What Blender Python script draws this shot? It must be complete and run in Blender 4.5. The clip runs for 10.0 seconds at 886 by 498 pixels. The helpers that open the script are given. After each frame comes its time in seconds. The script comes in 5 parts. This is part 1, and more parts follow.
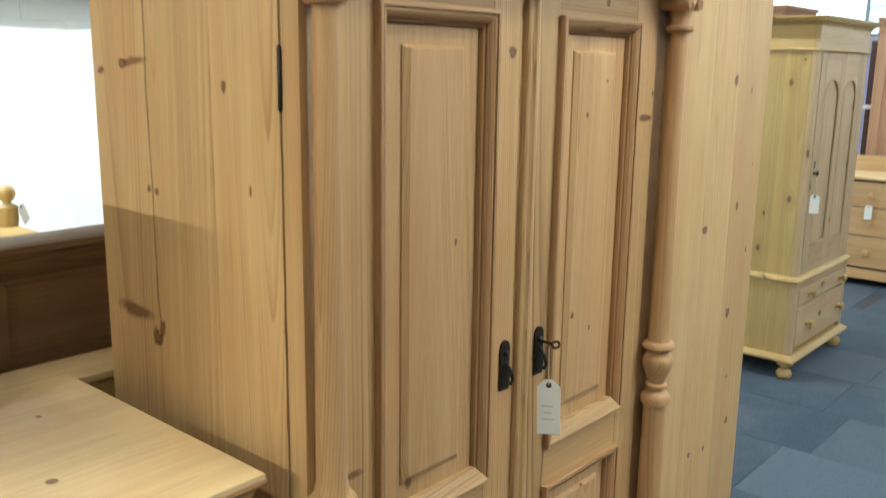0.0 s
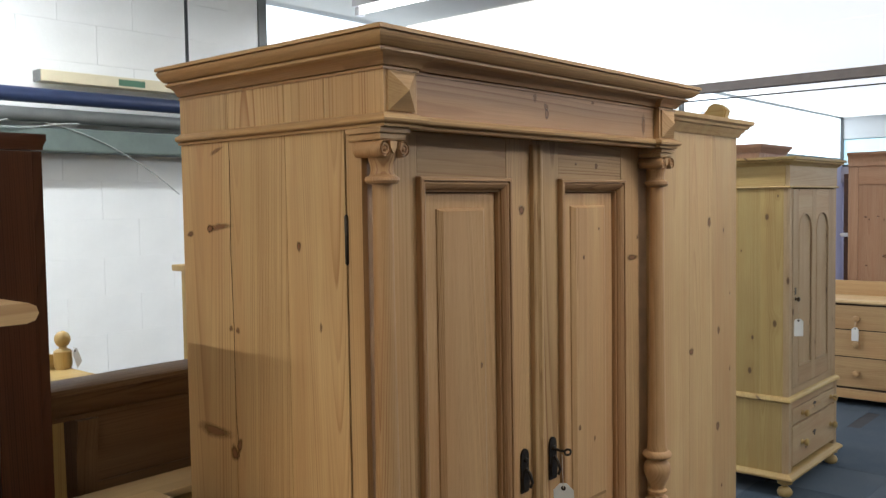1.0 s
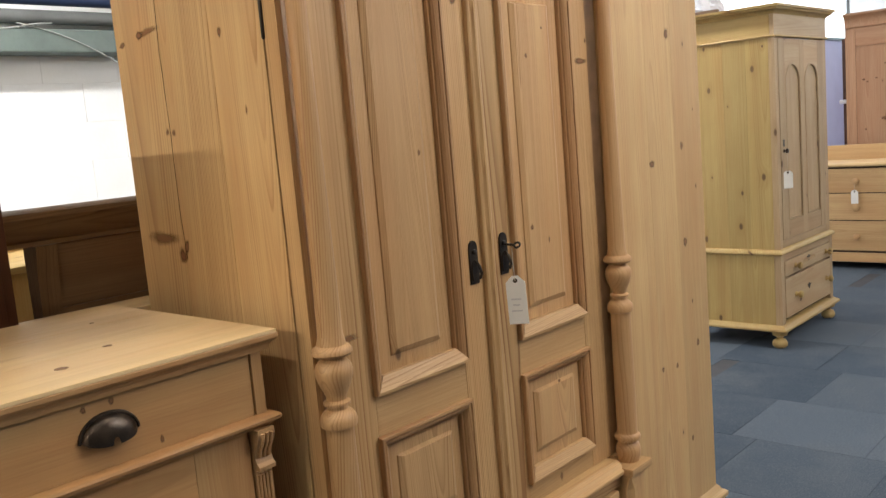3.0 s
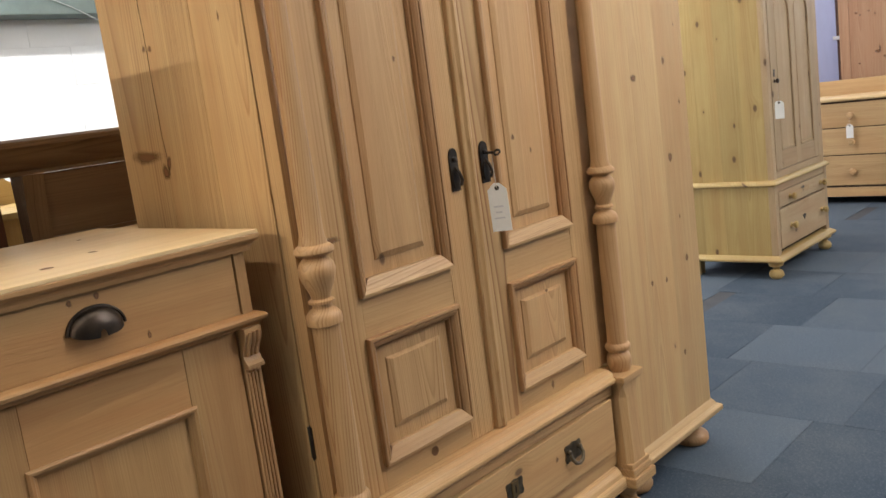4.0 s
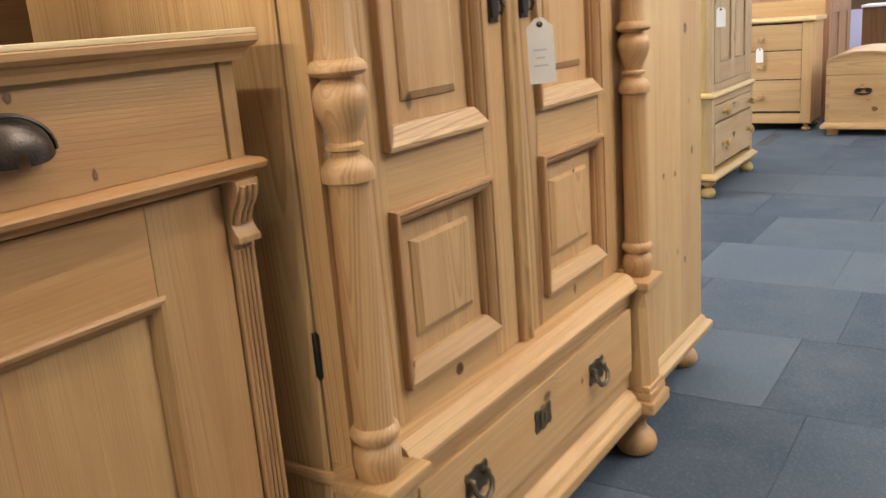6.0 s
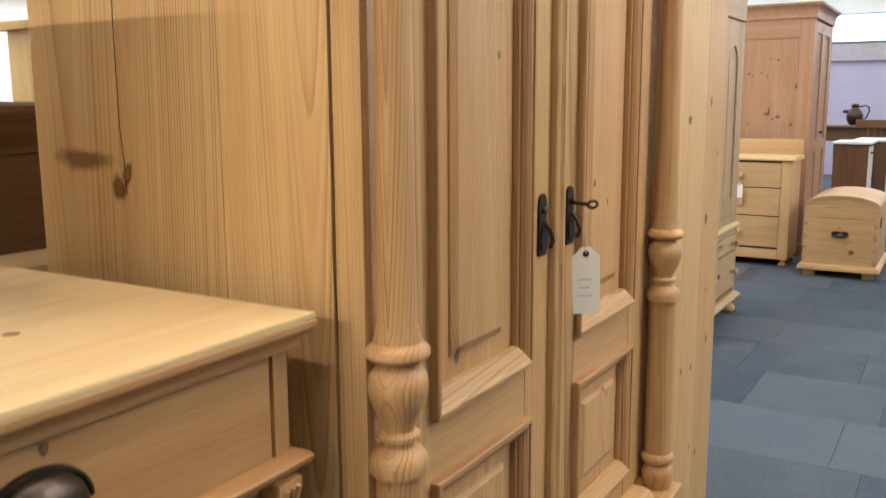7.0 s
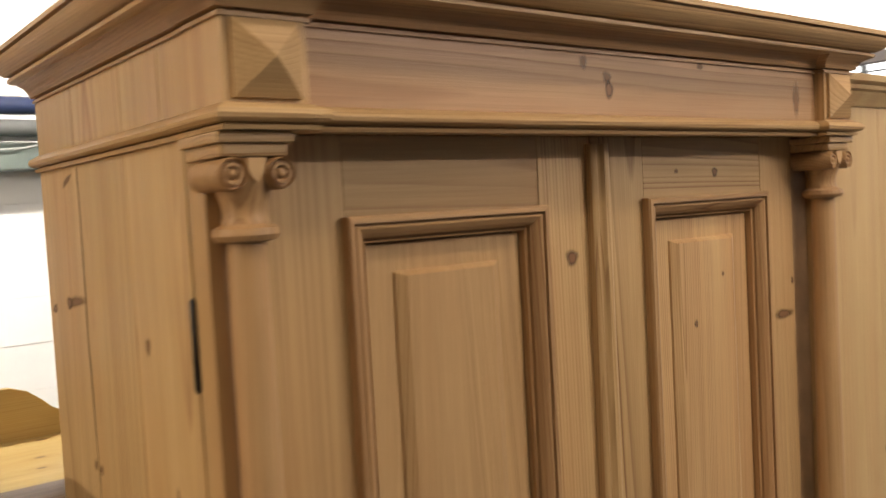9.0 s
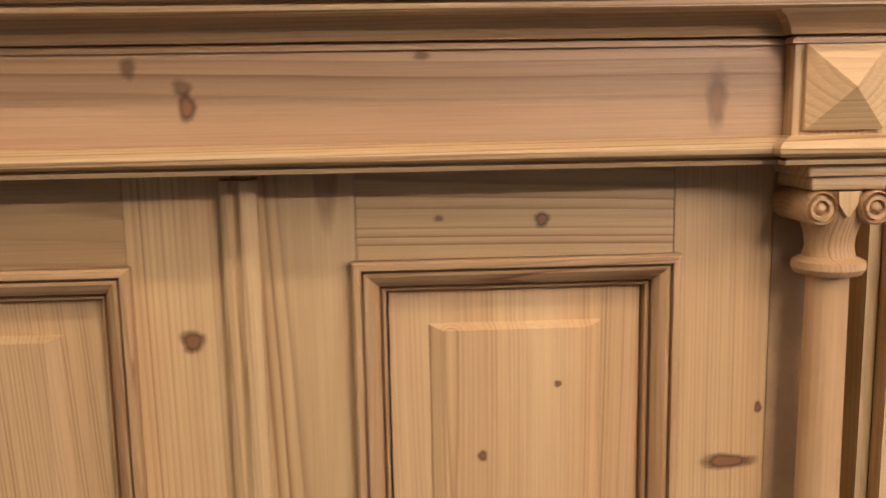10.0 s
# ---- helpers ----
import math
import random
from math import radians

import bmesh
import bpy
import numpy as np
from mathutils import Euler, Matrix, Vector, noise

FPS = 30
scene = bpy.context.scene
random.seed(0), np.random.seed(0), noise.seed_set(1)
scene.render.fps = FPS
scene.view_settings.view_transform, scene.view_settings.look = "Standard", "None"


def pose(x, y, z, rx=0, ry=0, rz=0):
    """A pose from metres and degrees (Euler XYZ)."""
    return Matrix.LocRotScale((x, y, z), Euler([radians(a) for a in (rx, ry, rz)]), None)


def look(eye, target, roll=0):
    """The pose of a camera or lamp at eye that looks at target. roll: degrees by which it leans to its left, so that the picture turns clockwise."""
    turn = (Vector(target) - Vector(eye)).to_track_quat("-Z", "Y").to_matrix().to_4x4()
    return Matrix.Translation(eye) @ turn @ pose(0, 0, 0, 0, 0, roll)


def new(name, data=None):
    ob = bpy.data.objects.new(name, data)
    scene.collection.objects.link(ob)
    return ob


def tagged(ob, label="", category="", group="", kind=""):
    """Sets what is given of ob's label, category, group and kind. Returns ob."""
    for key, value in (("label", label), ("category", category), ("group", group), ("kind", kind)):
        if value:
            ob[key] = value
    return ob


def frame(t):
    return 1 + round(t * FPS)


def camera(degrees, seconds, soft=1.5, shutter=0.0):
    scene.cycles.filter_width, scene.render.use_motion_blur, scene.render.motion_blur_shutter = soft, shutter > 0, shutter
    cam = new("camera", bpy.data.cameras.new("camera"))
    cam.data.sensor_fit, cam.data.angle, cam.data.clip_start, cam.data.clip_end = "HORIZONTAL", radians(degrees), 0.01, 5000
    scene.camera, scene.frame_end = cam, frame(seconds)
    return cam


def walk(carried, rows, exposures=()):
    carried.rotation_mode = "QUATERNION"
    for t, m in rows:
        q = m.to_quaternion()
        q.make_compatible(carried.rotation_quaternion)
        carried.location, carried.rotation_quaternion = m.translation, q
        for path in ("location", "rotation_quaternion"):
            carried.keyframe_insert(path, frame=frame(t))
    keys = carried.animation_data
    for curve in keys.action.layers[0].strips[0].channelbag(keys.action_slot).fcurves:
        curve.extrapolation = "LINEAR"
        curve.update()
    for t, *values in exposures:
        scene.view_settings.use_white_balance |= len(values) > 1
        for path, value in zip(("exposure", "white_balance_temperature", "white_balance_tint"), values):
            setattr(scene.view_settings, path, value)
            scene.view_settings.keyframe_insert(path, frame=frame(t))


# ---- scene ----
cam = camera(53.8, 10.0, soft=1.35, shutter=0.3)
PATH = [
    (0, (0.943, -0.769, 1.656), (-0.345, 0.704, 1.243), 0.8),
    (0.5, (1.027, -0.978, 1.688), (-0.259, 0.542, 1.494), 0.9),
    (1, (1.12, -1.062, 1.697), (-0.191, 0.445, 1.592), -0.9),
    (1.5, (1.199, -1.036, 1.635), (-0.168, 0.422, 1.554), -3.1),
    (2, (1.235, -1.021, 1.548), (-0.123, 0.441, 1.412), -3.5),
    (2.5, (1.256, -1.003, 1.467), (-0.08, 0.469, 1.251), -3.9),
    (2.7, (1.255, -0.994, 1.441), (-0.078, 0.477, 1.2), -4.3),
    (3.8, (1.295, -0.982, 1.296), (-0.057, 0.454, 0.971), -6.7),
    (4, (1.313, -0.997, 1.265), (-0.028, 0.448, 0.928), -7.5),
    (4.5, (1.327, -1.005, 1.193), (0.026, 0.466, 0.813), -8.8),
    (5, (1.328, -1.021, 1.127), (0.08, 0.474, 0.672), -9.3),
    (5.2, (1.293, -1.017, 1.095), (0.072, 0.483, 0.586), -8.8),
    (6.3, (0.619, -0.798, 1.069), (-0.419, 0.845, 0.594), -3.1),
    (6.5, (0.605, -0.797, 1.138), (-0.43, 0.861, 0.713), -2.0),
    (7, (0.57, -0.765, 1.295), (-0.444, 0.926, 0.964), -0.3),
    (7.5, (0.547, -0.755, 1.434), (-0.44, 0.964, 1.167), 0.1),
    (8, (0.556, -0.762, 1.547), (-0.439, 0.959, 1.325), -1.0),
    (8.5, (0.637, -0.675, 1.661), (-0.53, 0.939, 1.477), -3.1),
    (9, (0.767, -0.324, 1.758), (-0.802, 0.912, 1.651), -3.1),
    (9.5, (0.785, 0.198, 1.796), (-1.171, 1.104, 1.654), -1.7),
    (10, (0.767, 0.672, 1.875), (-1.207, 0.773, 1.57), -1.0),
]
EXPOSURES = [(0.0, 0.16, 5600, -4), (0.5, -0.28, 5750, 6), (1.0, -0.6, 5750, 6), (1.5, -0.86, 5950, 10), (2.0, -0.70, 6150, 10), (2.5, -0.32, 6250, 10), (4.0, 0.05, 6050, 10),
             (5.0, 0.20, 6000, 10), (6.5, 0.62, 6350, 10), (7.0, 0.28, 6300, 10), (8.0, -0.05, 6400, 10), (8.5, -0.02, 6550, 12), (9.0, -0.36, 6900, 12), (9.5, 0.20, 6700, 16), (10.0, 0.18, 6350, 18)]

# The carpet tiles are 0.5 m wide; the plan below was drawn in units of 0.926 m.
U = 0.926
walk(cam, [(t, look(Vector(eye) * U, Vector(target) * U, roll)) for t, eye, target, roll in PATH], EXPOSURES)

# ---- light ----
world = bpy.data.worlds.new("world")
scene.world = world
world.use_nodes = True
wn = world.node_tree.nodes
sky = wn.new("ShaderNodeTexSky")
sky.sky_type, sky.sun_disc = "NISHITA", False
sky.sun_elevation, sky.sun_rotation = radians(40), radians(60)
world.node_tree.links.new(sky.outputs[0], wn["Background"].inputs[0])
wn["Background"].inputs[1].default_value = 0.12


def area_lamp(name, x, y, z, sx, sy, watts, colour, rx=0, ry=0, rz=0):
    lamp = bpy.data.lights.new(name, "AREA")
    lamp.shape, lamp.size, lamp.size_y = "RECTANGLE", sx * U, sy * U
    lamp.energy, lamp.color = watts, colour
    ob = new(name, lamp)
    ob.matrix_world = pose(x * U, y * U, z * U, rx, ry, rz)
    return ob


WARM, NEUTRAL, COOL = (1.0, 0.89, 0.71), (1.0, 0.96, 0.90), (0.80, 0.88, 1.0)
# rows of ceiling tubes over the aisle, and the daylight of the side window
# Unseen tubes except (-2.2, 3.3), added to fit brightness and shading.
TUBES = ((-0.35, -5.0, "x", 300, WARM, 0), (0.3, -1.5, "x", 20, WARM, 0), (0.85, 0.7, "y", 15, WARM, 0), (2.5, 1.5, "x", 42, NEUTRAL, 0), (3.0, 3.1, "y", 96, NEUTRAL, 100), (-2.2, 3.3, "x", 60, NEUTRAL, 0), (-2.7, -0.5, "y", 130, NEUTRAL, 30))
# bare tubes also throw their light sideways: the last number leans the lamp towards the wall or the wardrobes
for lx, ly, run, watts, tint, lean in TUBES:
    sx, sy = (2.4, 0.10) if run == "x" else (0.10, 2.4)
    area_lamp("tube_light", lx, ly, 3.02, sx, sy, watts, tint, 0, lean, 0)
area_lamp("window_daylight", 1.0, 15.7, 2.5, 6.0, 0.5, 25, COOL, -90, 0, 0)

# ---- materials ----


def shader(name):
    m = bpy.data.materials.new(name)
    m.use_nodes = True
    nt = m.node_tree
    return m, nt, nt.nodes["Principled BSDF"]


def node(nt, kind, **sets):
    n = nt.nodes.new(kind)
    for k, v in sets.items():
        n.inputs[k].default_value = v
    return n


def math_node(nt, op, a, b=None, c=None):
    n = nt.nodes.new("ShaderNodeMath")
    n.operation = op
    for i, v in enumerate((a, b, c)):
        if v is None:
            continue
        if isinstance(v, (int, float)):
            n.inputs[i].default_value = v
        else:
            nt.links.new(v, n.inputs[i])
    return n.outputs[0]


def mix_colour(nt, fac, a, b, blend="MIX"):
    n = nt.nodes.new("ShaderNodeMix")
    n.data_type, n.blend_type = "RGBA", blend
    for slot, v in ((0, fac), (6, a), (7, b)):
        if isinstance(v, (int, float)):
            n.inputs[slot].default_value = v
        elif isinstance(v, tuple):
            n.inputs[slot].default_value = (*v, 1)
        else:
            nt.links.new(v, n.inputs[slot])
    return n.outputs[2]


def ramp(nt, value, lo, hi):
    n = nt.nodes.new("ShaderNodeMapRange")
    n.inputs[1].default_value, n.inputs[2].default_value = lo, hi
    nt.links.new(value, n.inputs[0])
    return n.outputs[0]


def wood(name, light, dark, axis, spacing=1.0, slope=0.7, knots=0.5, rough=0.5, ringmix=0.7, knotcol=(0.09, 0.045, 0.02), wear=0.25, pith=(0.03, 0.11), figure=0.45):
    """Waxed softwood cut from a log: growth rings round a tilted heart beside the board, fibres, knots, uneven patina."""
    m, nt, bsdf = shader(name)
    L = nt.links.new
    light, dark = tuple(c * k for c, k in zip(light, (0.96, 0.93, 0.90))), tuple(c * k for c, k in zip(dark, (0.80, 0.70, 0.62)))
    info, grain = nt.nodes.new("ShaderNodeObjectInfo"), nt.nodes.new("ShaderNodeAttribute")
    grain.attribute_name = "grain"

    def chance(k):
        return math_node(nt, "FRACT", math_node(nt, "MULTIPLY", info.outputs["Random"], k))

    rnd = nt.nodes.new("ShaderNodeCombineXYZ")
    for i, k in enumerate((13.0, 29.0, 7.0)):
        L(math_node(nt, "MULTIPLY", info.outputs["Random"], k), rnd.inputs[i])
    add = nt.nodes.new("ShaderNodeVectorMath")
    L(grain.outputs["Vector"], add.inputs[0])
    L(rnd.outputs[0], add.inputs[1])

    def stretched(k_along, k_across):
        s = nt.nodes.new("ShaderNodeVectorMath")
        s.operation = "MULTIPLY"
        s.inputs[1].default_value = tuple(k_along if a == axis else k_across for a in "xyz")
        L(add.outputs[0], s.inputs[0])
        return s.outputs[0]

    def noise(k_along, k_across, detail, rgh=0.5):
        n = node(nt, "ShaderNodeTexNoise", Scale=1.0, Detail=detail, Roughness=rgh)
        L(stretched(k_along, k_across), n.inputs["Vector"])
        return n.outputs[0]

    vor = node(nt, "ShaderNodeTexVoronoi", Scale=1.0)
    vor.voronoi_dimensions = "2D"
    split, flat, own = nt.nodes.new("ShaderNodeSeparateXYZ"), nt.nodes.new("ShaderNodeCombineXYZ"), nt.nodes.new("ShaderNodeSeparateXYZ")
    L(add.outputs[0], split.inputs[0])
    L(grain.outputs["Vector"], own.inputs[0])
    along, one, two = {"x": (0, 1, 2), "y": (1, 0, 2), "z": (2, 0, 1)}[axis]
    L(math_node(nt, "MULTIPLY", math_node(nt, "ADD", split.outputs[one], split.outputs[two]), 6.0), flat.inputs[0])
    L(math_node(nt, "MULTIPLY", split.outputs[along], 3.4), flat.inputs[1])
    L(flat.outputs[0], vor.inputs["Vector"])
    cell = nt.nodes.new("ShaderNodeSeparateColor")
    L(vor.outputs["Color"], cell.inputs[0])
    keep = math_node(nt, "LESS_THAN", cell.outputs[0], knots)
    size = math_node(nt, "MULTIPLY_ADD", cell.outputs[1], 0.06, 0.022)
    near = math_node(nt, "DIVIDE", vor.outputs["Distance"], size)
    spot = math_node(nt, "MULTIPLY", math_node(nt, "SUBTRACT", 1.0, ramp(nt, near, 0.55, 1.05)), keep)
    halo = math_node(nt, "MULTIPLY", math_node(nt, "SUBTRACT", 1.0, ramp(nt, near, 0.6, 3.4)), keep)

    # distance from the log's heart, which lies beside the board and leans along it
    turn = math_node(nt, "MULTIPLY", chance(17.0), 2 * math.pi)
    away = math_node(nt, "MULTIPLY_ADD", chance(37.0), pith[1] - pith[0], pith[0])
    da = math_node(nt, "ADD", own.outputs[one], math_node(nt, "MULTIPLY", math_node(nt, "COSINE", turn), away))
    db = math_node(nt, "ADD", own.outputs[two], math_node(nt, "MULTIPLY", math_node(nt, "SINE", turn), away))
    r = math_node(nt, "SQRT", math_node(nt, "ADD", math_node(nt, "MULTIPLY", da, da), math_node(nt, "MULTIPLY", db, db)))
    lean = math_node(nt, "MULTIPLY_ADD", chance(53.0), 0.12 * slope, -0.06 * slope)
    r = math_node(nt, "MULTIPLY_ADD", own.outputs[along], lean, r)
    r = math_node(nt, "MULTIPLY_ADD", noise(1.1, 5.0, 1.0), 0.050 * figure, r)
    r = math_node(nt, "MULTIPLY_ADD", noise(5.0, 40.0, 2.0), 0.0035 * figure, r)
    r = math_node(nt, "MULTIPLY_ADD", halo, 0.010, r)
    per = math_node(nt, "MULTIPLY_ADD", chance(71.0), 150.0 / spacing, 190.0 / spacing)
    saw = math_node(nt, "FRACT", math_node(nt, "MULTIPLY", r, per))
    ring = math_node(nt, "MULTIPLY", math_node(nt, "POWER", saw, 2.6), math_node(nt, "SUBTRACT", 1.0, ramp(nt, saw, 0.90, 1.0)))
    years = node(nt, "ShaderNodeTexNoise", Scale=1.0, Detail=2.0)
    years.noise_dimensions = "1D"
    L(math_node(nt, "MULTIPLY", r, 110.0), years.inputs["W"])
    strength = math_node(nt, "MULTIPLY", ramp(nt, noise(0.8, 14.0, 1.5), 0.28, 0.70), math_node(nt, "MULTIPLY", ramp(nt, years.outputs[0], 0.32, 0.66), ringmix * 2.9))
    fibre, patina = noise(7.0, 480.0, 3.0, 0.6), noise(2.0, 5.0, 4.0, 0.6)

    col = mix_colour(nt, math_node(nt, "MULTIPLY", ring, strength), light, dark)
    deep = tuple(c * k for c, k in zip(light, (0.68, 0.61, 0.52)))
    col = mix_colour(nt, math_node(nt, "MULTIPLY", ramp(nt, patina, 0.35, 0.75), wear * 1.6), col, deep)
    ruddy_tone = tuple(c * k for c, k in zip(light, (0.84, 0.66, 0.56)))
    col = mix_colour(nt, math_node(nt, "MULTIPLY", ramp(nt, noise(1.3, 9.0, 3.0, 0.55), 0.46, 0.74), wear * 2.2), col, ruddy_tone)
    col = mix_colour(nt, math_node(nt, "MULTIPLY", ramp(nt, noise(0.5, 26.0, 3.0, 0.55), 0.44, 0.74), 0.30), col, dark)
    col = mix_colour(nt, math_node(nt, "MULTIPLY", ramp(nt, fibre, 0.40, 0.68), 0.22), col, dark)
    col = mix_colour(nt, math_node(nt, "MULTIPLY", halo, 0.30), col, dark)
    col = mix_colour(nt, math_node(nt, "MULTIPLY", spot, 0.85), col, knotcol)
    hsv = nt.nodes.new("ShaderNodeHueSaturation")
    L(math_node(nt, "MULTIPLY_ADD", info.outputs["Random"], 0.18, 0.91), hsv.inputs["Value"])
    L(col, hsv.inputs["Color"])
    L(hsv.outputs[0], bsdf.inputs["Base Color"])
    L(math_node(nt, "MULTIPLY_ADD", patina, 0.22, rough - 0.11), bsdf.inputs["Roughness"])
    bsdf.inputs["Specular IOR Level"].default_value = 0.4
    bump = node(nt, "ShaderNodeBump", Strength=0.22, Distance=0.0012)
    L(math_node(nt, "ADD", math_node(nt, "MULTIPLY", ring, -0.6), fibre), bump.inputs["Height"])
    L(bump.outputs[0], bsdf.inputs["Normal"])
    return m


def painted(name, colour, rough=0.6, metal=0.0, vary=0.12, scale=14.0, bump=0.1, dirt=None):
    """A plain coat with cloudy variation, fine relief and an optional second tone of wear."""
    m, nt, bsdf = shader(name)
    L = nt.links.new
    tc, info = nt.nodes.new("ShaderNodeTexCoord"), nt.nodes.new("ShaderNodeObjectInfo")
    a = node(nt, "ShaderNodeTexNoise", Scale=scale, Detail=5.0)
    b = node(nt, "ShaderNodeTexNoise", Scale=scale * 9, Detail=3.0)
    L(tc.outputs["Object"], a.inputs["Vector"])
    L(tc.outputs["Object"], b.inputs["Vector"])
    second = dirt or tuple(c * 0.6 for c in colour)
    col = mix_colour(nt, math_node(nt, "MULTIPLY", ramp(nt, a.outputs[0], 0.38, 0.75), vary * 3), colour, second)
    col = mix_colour(nt, math_node(nt, "MULTIPLY", ramp(nt, b.outputs[0], 0.45, 0.8), vary), col, second)
    L(col, bsdf.inputs["Base Color"])
    bsdf.inputs["Metallic"].default_value = metal
    L(math_node(nt, "MULTIPLY_ADD", a.outputs[0], 0.2, rough - 0.1), bsdf.inputs["Roughness"])
    bp = node(nt, "ShaderNodeBump", Strength=bump, Distance=0.002)
    L(b.outputs[0], bp.inputs["Height"])
    L(bp.outputs[0], bsdf.inputs["Normal"])
    return m


def carpet_material(name):
    m, nt, bsdf = shader(name)
    L = nt.links.new
    tc, info = nt.nodes.new("ShaderNodeTexCoord"), nt.nodes.new("ShaderNodeObjectInfo")
    add = nt.nodes.new("ShaderNodeVectorMath")
    L(tc.outputs["Object"], add.inputs[0])
    L(info.outputs["Location"], add.inputs[1])
    pile = node(nt, "ShaderNodeTexNoise", Scale=420.0, Detail=2.0)
    worn = node(nt, "ShaderNodeTexNoise", Scale=2.2, Detail=5.0, Roughness=0.62)
    speck = node(nt, "ShaderNodeTexNoise", Scale=120.0, Detail=2.0)
    for n in (pile, worn, speck):
        L(add.outputs[0], n.inputs["Vector"])
    base = mix_colour(nt, info.outputs["Random"], (0.043, 0.060, 0.083), (0.102, 0.126, 0.156))
    base = mix_colour(nt, math_node(nt, "MULTIPLY", ramp(nt, worn.outputs[0], 0.42, 0.72), 0.55), base, (0.130, 0.145, 0.160))
    base = mix_colour(nt, math_node(nt, "MULTIPLY", ramp(nt, pile.outputs[0], 0.35, 0.7), 0.5), base, (0.022, 0.034, 0.055))
    base = mix_colour(nt, math_node(nt, "MULTIPLY", ramp(nt, speck.outputs[0], 0.52, 0.72), 0.14), base, (0.30, 0.31, 0.32))
    L(base, bsdf.inputs["Base Color"])
    bsdf.inputs["Roughness"].default_value = 0.95
    bsdf.inputs["Specular IOR Level"].default_value = 0.15
    bp = node(nt, "ShaderNodeBump", Strength=0.6, Distance=0.003)
    L(pile.outputs[0], bp.inputs["Height"])
    L(bp.outputs[0], bsdf.inputs["Normal"])
    return m


def glowing(name, colour, strength):
    m, nt, bsdf = shader(name)
    bsdf.inputs["Base Color"].default_value = (*colour, 1)
    bsdf.inputs["Emission Color"].default_value = (*colour, 1)
    bsdf.inputs["Emission Strength"].default_value = strength
    return m


HONEY, HONEY_D = (0.570, 0.378, 0.180), (0.290, 0.150, 0.058)
ROSY, ROSY_D = (0.470, 0.285, 0.172), (0.270, 0.135, 0.070)
STRAW, STRAW_D = (0.510, 0.390, 0.160), (0.360, 0.215, 0.070)
PALE, PALE_D = (0.600, 0.418, 0.208), (0.380, 0.210, 0.095)
DARK, DARK_D = (0.205, 0.105, 0.048), (0.090, 0.040, 0.018)
pine = {a: wood("waxed_pine_" + a, HONEY, HONEY_D, a, knots=0.06) for a in "xyz"}
aged = {a: wood("aged_pine_" + a, (0.550, 0.362, 0.170), (0.285, 0.148, 0.058), a, slope=0.4, knots=0.03, ringmix=0.7, pith=(0.05, 0.13), figure=0.25) for a in "xyz"}
ruddy = {a: wood("ruddy_pine_" + a, (0.480, 0.292, 0.135), (0.230, 0.110, 0.045), a, knots=0.0, ringmix=0.6) for a in "xyz"}
column_pine = wood("column_pine", (0.530, 0.338, 0.162), (0.275, 0.140, 0.056), "z", spacing=1.5, slope=0.8, knots=0.0, ringmix=0.52, pith=(0.016, 0.032), figure=0.5)
# Brown wax darkened further: the shade behind the columns is in this colour.
wax_and_shade = painted("dark_wax_and_shade", (0.400, 0.235, 0.112), 0.45, vary=0.25, scale=18)
mild = {a: wood("mild_pine_" + a, (0.500, 0.312, 0.138), (0.290, 0.150, 0.060), a, knots=0.05, ringmix=0.25, wear=0.5) for a in "xyz"}
# Pale scrubbed wood, lightened further in colour for overhead light on the tops.
scrubbed = wood("scrubbed_lit_pine", (0.760, 0.590, 0.330), (0.500, 0.330, 0.150), "y", knots=0.05, ringmix=0.3, rough=0.42)
blond = {a: wood("blond_pine_" + a, (0.580, 0.410, 0.200), (0.380, 0.215, 0.100), a, knots=0.08, spacing=1.5, ringmix=0.5) for a in "xyz"}
panel_pine = wood("cathedral_pine", (0.580, 0.375, 0.180), (0.285, 0.142, 0.054), "z", knots=0.04, ringmix=0.75, slope=1.2, pith=(0.02, 0.06))
side_pine = wood("plank_pine", (0.600, 0.420, 0.205), (0.340, 0.190, 0.075), "z", spacing=1.5, slope=1.2, knots=0.0, ringmix=0.75, pith=(0.03, 0.08), figure=0.4)
rosy = {a: wood("rosy_pine_" + a, ROSY, ROSY_D, a, knots=0.12, spacing=1.6, ringmix=0.45) for a in "xyz"}
knotty = {a: wood("knotty_rosy_pine_" + a, ROSY, ROSY_D, a, knots=0.45, spacing=1.6, ringmix=0.45) for a in "xyz"}
straw = {a: wood("yellow_pine_" + a, STRAW, STRAW_D, a, knots=0.65, spacing=1.6, rough=0.42, ringmix=0.5) for a in "xyz"}
faded = {a: wood("faded_pine_" + a, (0.500, 0.385, 0.235), (0.320, 0.200, 0.100), a, knots=0.30, spacing=1.6, ringmix=0.4) for a in "xyz"}
pale = {a: wood("pale_pine_" + a, PALE, PALE_D, a, knots=0.18, spacing=1.6, ringmix=0.45) for a in "xyz"}
brown = {a: wood("brown_pine_" + a, DARK, DARK_D, a, knots=0.15, spacing=1.6, rough=0.4, wear=0.15) for a in "xyz"}
umber = {a: wood("umber_pine_" + a, (0.200, 0.126, 0.066), (0.075, 0.042, 0.022), a, knots=0.15, spacing=1.6, rough=0.45) for a in "xyz"}
redwood = {a: wood("mahogany_" + a, (0.085, 0.033, 0.017), (0.034, 0.013, 0.008), a, knots=0.05, spacing=1.6, rough=0.35, wear=0.15) for a in "xyz"}
plate_brass = painted("tarnished_plate", (0.20, 0.155, 0.10), 0.42, 0.85, 0.3, 50, 0.3, (0.05, 0.04, 0.03))
iron = painted("black_iron", (0.022, 0.020, 0.019), 0.42, 0.7, 0.3, 40, 0.3, (0.07, 0.05, 0.035))
